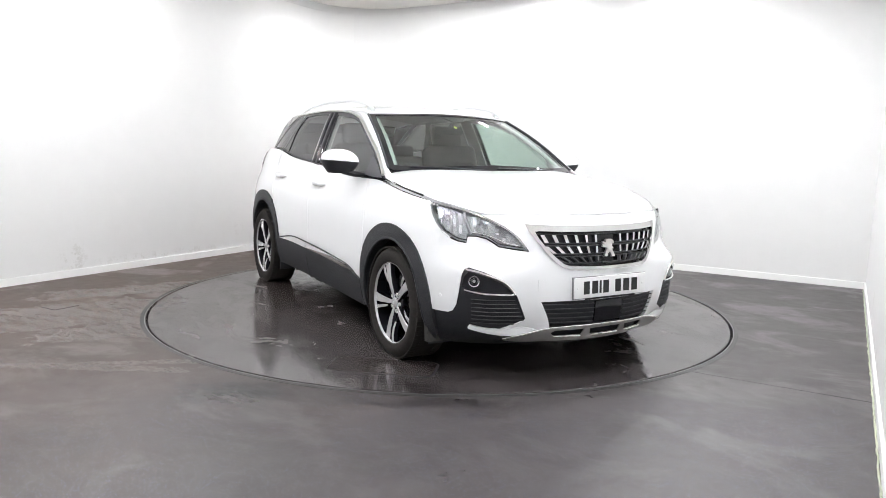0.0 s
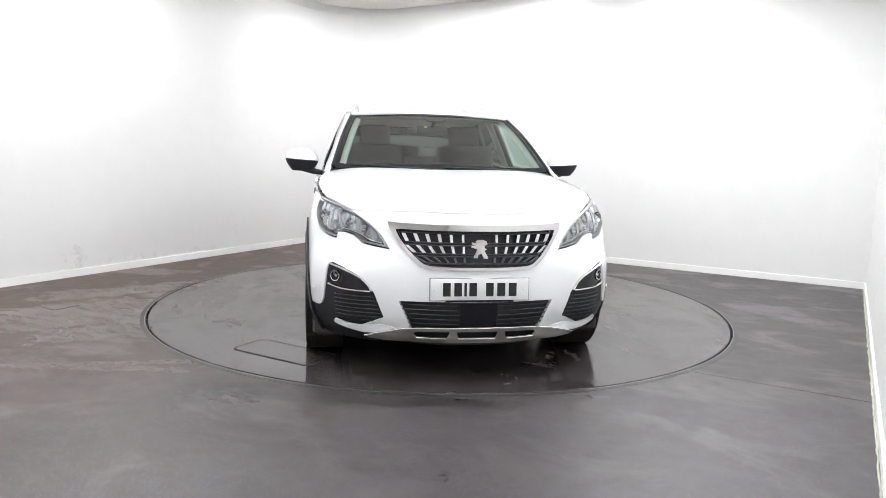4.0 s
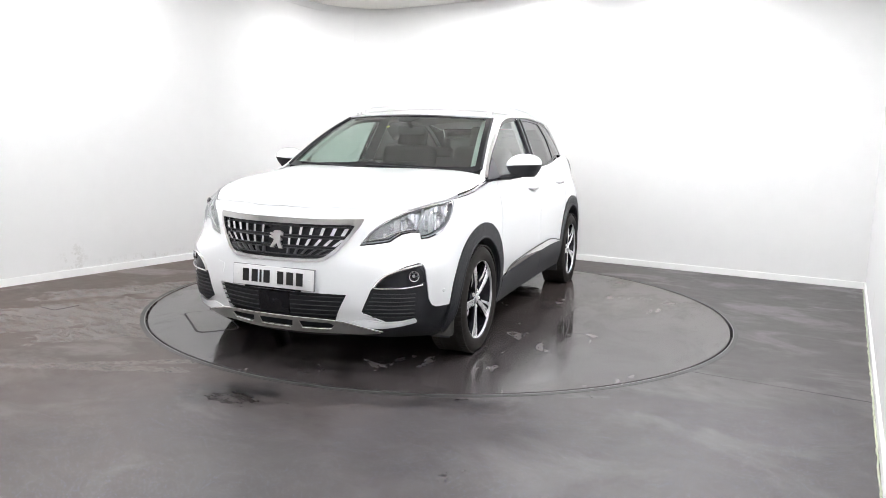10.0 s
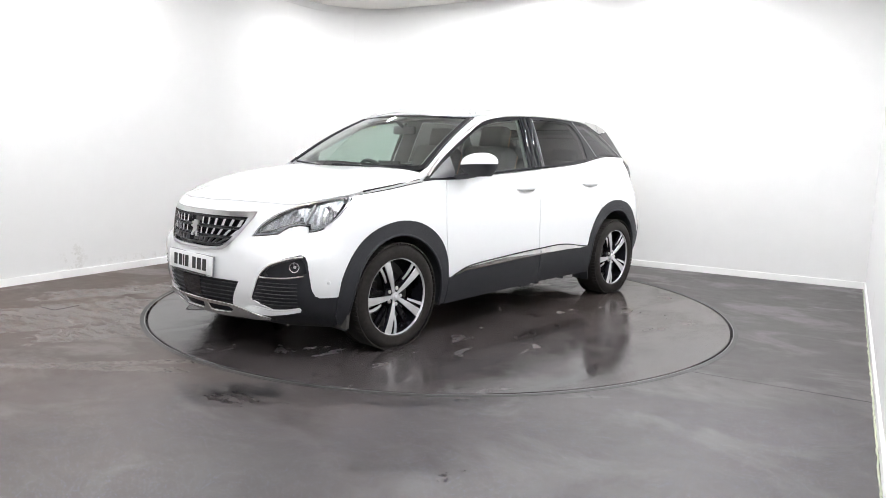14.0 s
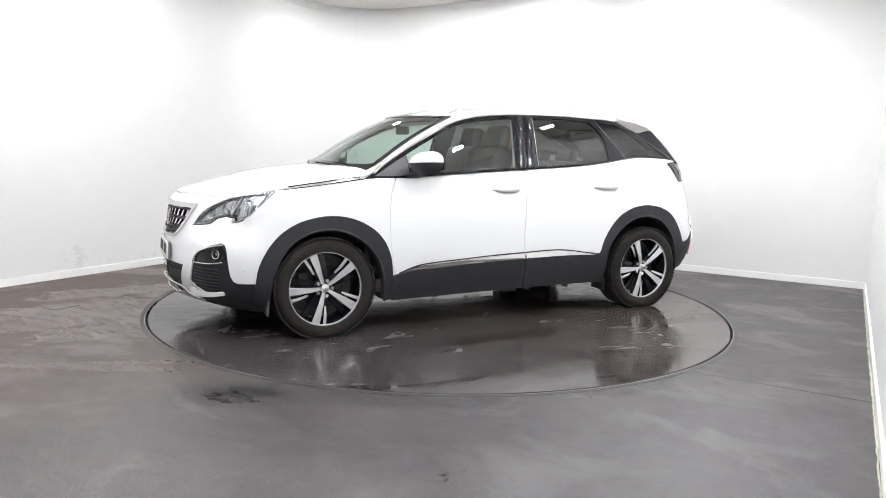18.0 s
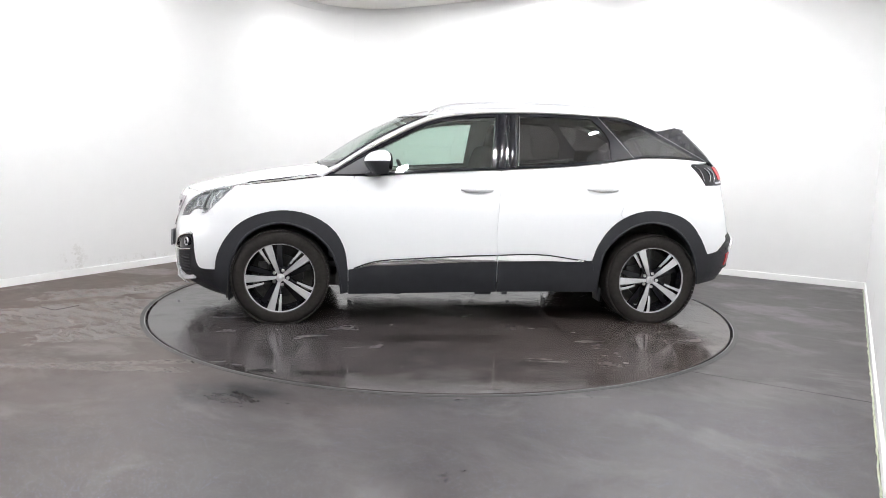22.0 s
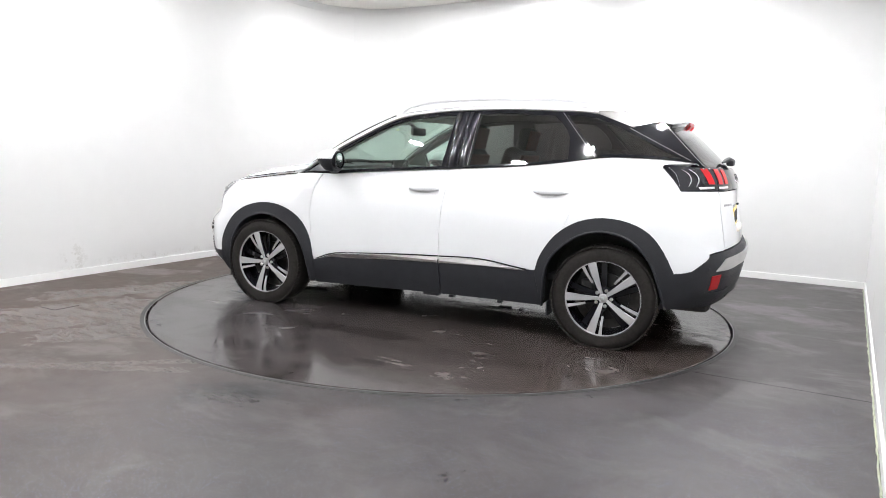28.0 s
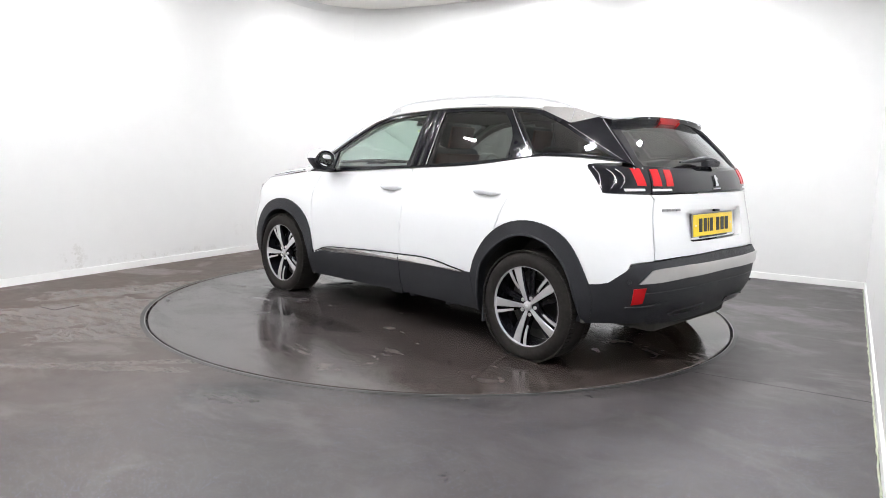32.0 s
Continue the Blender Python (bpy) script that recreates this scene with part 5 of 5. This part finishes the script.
        part("tyre", pressed(lathe(prof, 96)), RUBBER, hub, "black rubber tyre")
        grooves = bmesh.new()
        for k in range(72):
            a = 2 * math.pi * k / 72
            for wv in (.082, -.082):
                g = box((.026, .045, .010), (0, wv, .3325), .002, 1, Matrix.Rotation(a, 4, "Y"))
                tmp = bpy.data.meshes.new("tmp")
                g.to_mesh(tmp)
                g.free()
                grooves.from_mesh(tmp)
                bpy.data.meshes.remove(tmp)
        tagged(part("tread", pressed(grooves), RUBBER, hub, smooth=False), kind="stuff")
        part("barrel", lathe([(.238, .088), (.234, .06), (.222, .03), (.215, -.05), (.225, -.09), (.236, -.10)], 64), GLOSS, hub, "black rim barrel")
        part("rim_lip", lathe([(.2345, .0885), (.2355, .0975), (.2385, .101), (.2415, .101), (.2425, .092)], 72), ALLOY, hub, "bright rim edge")
        part("brake_disc", lathe([(.0, -.005), (.15, -.005), (.15, -.025), (0, -.025)], 48), STEEL, hub, "steel brake disc")
        part("back_shield", lathe([(0, -.045), (.215, -.045)], 48), DARK, hub)
        part("caliper", box((.07, .05, .14), (.125, -.012, .03), .012), STEEL, hub)
        for k in range(5):
            a = radians(70 + 72 * k)

            def spoke(name, a0, a1, r0, r1, w0, w1, y0, y1, mat, thick=.03, label=""):
                p0, p1 = Vector((math.cos(a0) * r0, y0, math.sin(a0) * r0)), Vector((math.cos(a1) * r1, y1, math.sin(a1) * r1))
                d = (p1 - p0).normalized()
                n = Vector((-d.z, 0, d.x)).normalized()
                bm = bmesh.new()
                ring = []
                for t in (0, .35, .7, 1):
                    c, w = p0.lerp(p1, t), w0 + (w1 - w0) * t
                    c = c + Vector((0, .008 * math.sin(math.pi * t), 0))
                    ring.append([bm.verts.new(c + n * (w * e) + Vector((0, dy, 0))) for e, dy in ((-1, -thick), (-1, -.004), (-.85, 0), (.85, 0), (1, -.004), (1, -thick))])
                for q, r in zip(ring, ring[1:]):
                    for i in range(6):
                        bm.faces.new((q[i], q[(i + 1) % 6], r[(i + 1) % 6], r[i]))
                bm.faces.new(ring[0])
                bm.faces.new(ring[-1])
                bmesh.ops.recalc_face_normals(bm, faces=bm.faces)
                return part(name, bm, mat, hub, label)

            spoke("spoke", a - .05, a, .030, .2365, .0112, .0290, .078, .089, ALLOY, .004, "machined silver spoke")
            spoke("spoke_core", a - .05, a, .030, .2365, .0125, .0285, .0738, .0848, GLOSS, .03, "gloss black spoke side")
            spoke("thin_spoke", a - .31, a - .262, .118, .2365, .0075, .0118, .072, .087, ALLOY, .004, "thin machined spoke")
            spoke("spoke_core", a - .31, a - .262, .118, .2365, .007, .0113, .0678, .0828, GLOSS, .026)
            spoke("spoke_web", a - .40, a - .13, .05, .150, .016, .010, .056, .060, GLOSS, .04, "gloss black web")
            spoke("inner_blade", a + .42, a + .30, .05, .225, .016, .022, .040, .030, GLOSS, .02, "gloss black inner blade")
            bx, bz = .052 * math.cos(a - .55), .052 * math.sin(a - .55)
            part("wheel_bolt", lathe([(0, .078), (.008, .078), (.0115, .074), (.0115, .05)], 10), SATIN, hub, m=pose(bx, 0, bz))
        part("hub_ring", lathe([(0, .070), (.062, .068), (.072, .058), (.074, .03)], 40), GLOSS, hub)
        part("hub_cap", lathe([(0, .086), (.020, .0855), (.028, .082), (.031, .072)], 32), ALLOY, hub, "silver hub cap")
        part("cap_badge", lathe([(0, .0875), (.009, .087), (.011, .0855), (.008, .0855), (.0, .0855)], 20), DULL, hub)
        return hub

    for x in (1.3375, -1.3375):
        wheel(pose(x, .793, .320))
        wheel(pose(x, -.793, .320, 0, 0, 180))

    # --- underside ---
    part("underbody", box((3.5, 1.05, .08), (.02, 0, .295), .02), DARK, thing)
    part("floor_pan", box((1.86, 1.60, .10), (.03, 0, .30), .02), DARK, thing)
    part("subframe", box((.46, 1.25, .09), (1.12, 0, .262), .03), DARK, thing)
    part("subframe", box((.46, 1.25, .09), (-1.10, 0, .262), .03), DARK, thing)
    part("engine_tray", box((.55, 1.1, .06), (1.72, 0, .235), .02), DARK, thing)
    part("front_axle", tube([(1.33, -.7, .30), (1.33, .7, .30)], .04, 10), DARK, thing)
    part("rear_axle", tube([(-1.33, -.7, .27), (-1.33, .7, .27)], .05, 10), DARK, thing)
    part("silencer", box((.34, .95, .13), (-1.78, 0, .275), .05, 3), DARK, thing)
    for s in (1, -1):
        for x0, wd in ((.80, .10), (.66, .03), (.52, .05), (-.10, .12), (-.26, .04), (-.62, .03)):
            part("jacking_clip", box((wd, .05, .020), (x0, s * .80, .2075), .005), PLASTIC, thing)
        part("air_deflector", box((.012, .17, .07), (1.695, s * .75, .185), .004), PLASTIC, thing)
        part("mud_flap", box((.012, .15, .10), (-.965, s * .78, .205), .004), PLASTIC, thing)

    # --- cabin inside ---
    part("cabin_floor", box((2.9, 1.45, .04), (-.3, 0, .40)), DASH, thing)
    part("bulkhead", box((.05, 1.45, .55), (.99, 0, .72), .02), DASH, thing)
    dash = loft([[(x, y, z) for x, z in ((1.12, .95), (1.05, 1.055), (.86, 1.04), (.66, 1.01), (.55, .95), (.58, .70), (.95, .60))] for y in (-.72, -.4, 0, .4, .72)])
    part("dashboard", dash, DASH, thing, "dark soft dashboard")
    part("instrument_hood", box((.22, .34, .10), (.72, -.37, 1.04), .035), DASH, thing)
    part("screen_tablet", box((.02, .24, .13), (.60, 0, 1.075), .01), GLOSS, thing, "black centre screen")
    ring = lathe([(.175 + .016 * math.cos(a), .016 * math.sin(a)) for a in (2 * math.pi * k / 10 for k in range(10))], 40, "X", closed=True)
    sw = part("steering_wheel", ring, PLASTIC, thing, "dark steering wheel", m=pose(.42, -.37, .97, 0, 22, 0))
    part("wheel_boss", box((.05, .16, .13), (0, 0, 0), .03), PLASTIC, sw)
    part("console", box((.9, .22, .40), (.15, 0, .60), .04), DASH, thing)

    def seat(x, y):
        part("seat_cushion", box((.52, .50, .20), (x, y, .62), .07, 3), CLOTH, thing, "dark cloth seat cushion")
        part("seat_back", box((.17, .48, .66), (0, 0, .30), .07, 3, pose(x - .26, y, .66, 0, -18, 0)), CLOTH, thing, "dark cloth seat back")
        part("head_rest", box((.10, .26, .19), (0, 0, 0), .045, 3, pose(x - .49, y, 1.335, 0, -14, 0)), CLOTH, thing, "dark head restraint")
        part("back_cover", box((.03, .43, .60), (-.083, 0, .30), .012, 2, pose(x - .26, y, .66, 0, -18, 0)), SEAT_BACK, thing, "brown cover on the seat's back")
        part("rest_cover", box((.03, .23, .16), (-.048, 0, 0), .012, 2, pose(x - .49, y, 1.335, 0, -14, 0)), SEAT_BACK, thing, "brown cover behind the head restraint")

    seat(.27, .37)
    seat(.10, -.37)
    part("rear_bench", box((.50, 1.30, .20), (-.72, 0, .66), .07, 3), CLOTH, thing, "dark rear bench")
    part("rear_backrest", box((.16, 1.28, .50), (0, 0, .23), .06, 3, pose(-1.00, 0, .70, 0, -20, 0)), CLOTH, thing, "dark rear backrest")
    for y in (-.42, 0, .42):
        part("head_rest", box((.09, .25, .12), (0, 0, 0), .04, 3, pose(-1.17, y, 1.205, 0, -14, 0)), CLOTH, thing, "dark head restraint")
    part("parcel_shelf", box((.62, 1.10, .03), (-1.55, 0, 1.10), .01), DASH, thing)
    for s in (1, -1):
        sheet("door_card", skin, X((.85, 1.02), (.85, .45), (-.86, .45), (-.90, .66), (-1.10, .88), (-1.55, .90), (-1.60, 1.15), (-1.05, 1.14), (-.2, 1.09)), DASH, "dark inner door lining", side=s, out=-.07, depth=0, step=.15)
    return thing


CAR = car()


def motions():
    """The plate turns at an even pace and carries the car round."""
    ts, hs = zip(*HEADING)
    plate, body = [], []
    for t in range(0, 33):
        h = float(np.interp(t, ts, hs))
        a = radians(h)
        plate.append((t, pose(0, 0, 0, 0, 0, h)))
        body.append((t, pose(CAR_X * math.cos(a) - CAR_Y * math.sin(a), CAR_X * math.sin(a) + CAR_Y * math.cos(a), 0, 0, 0, h)))
    walk(PLATE, plate)
    walk(CAR, body)


motions()
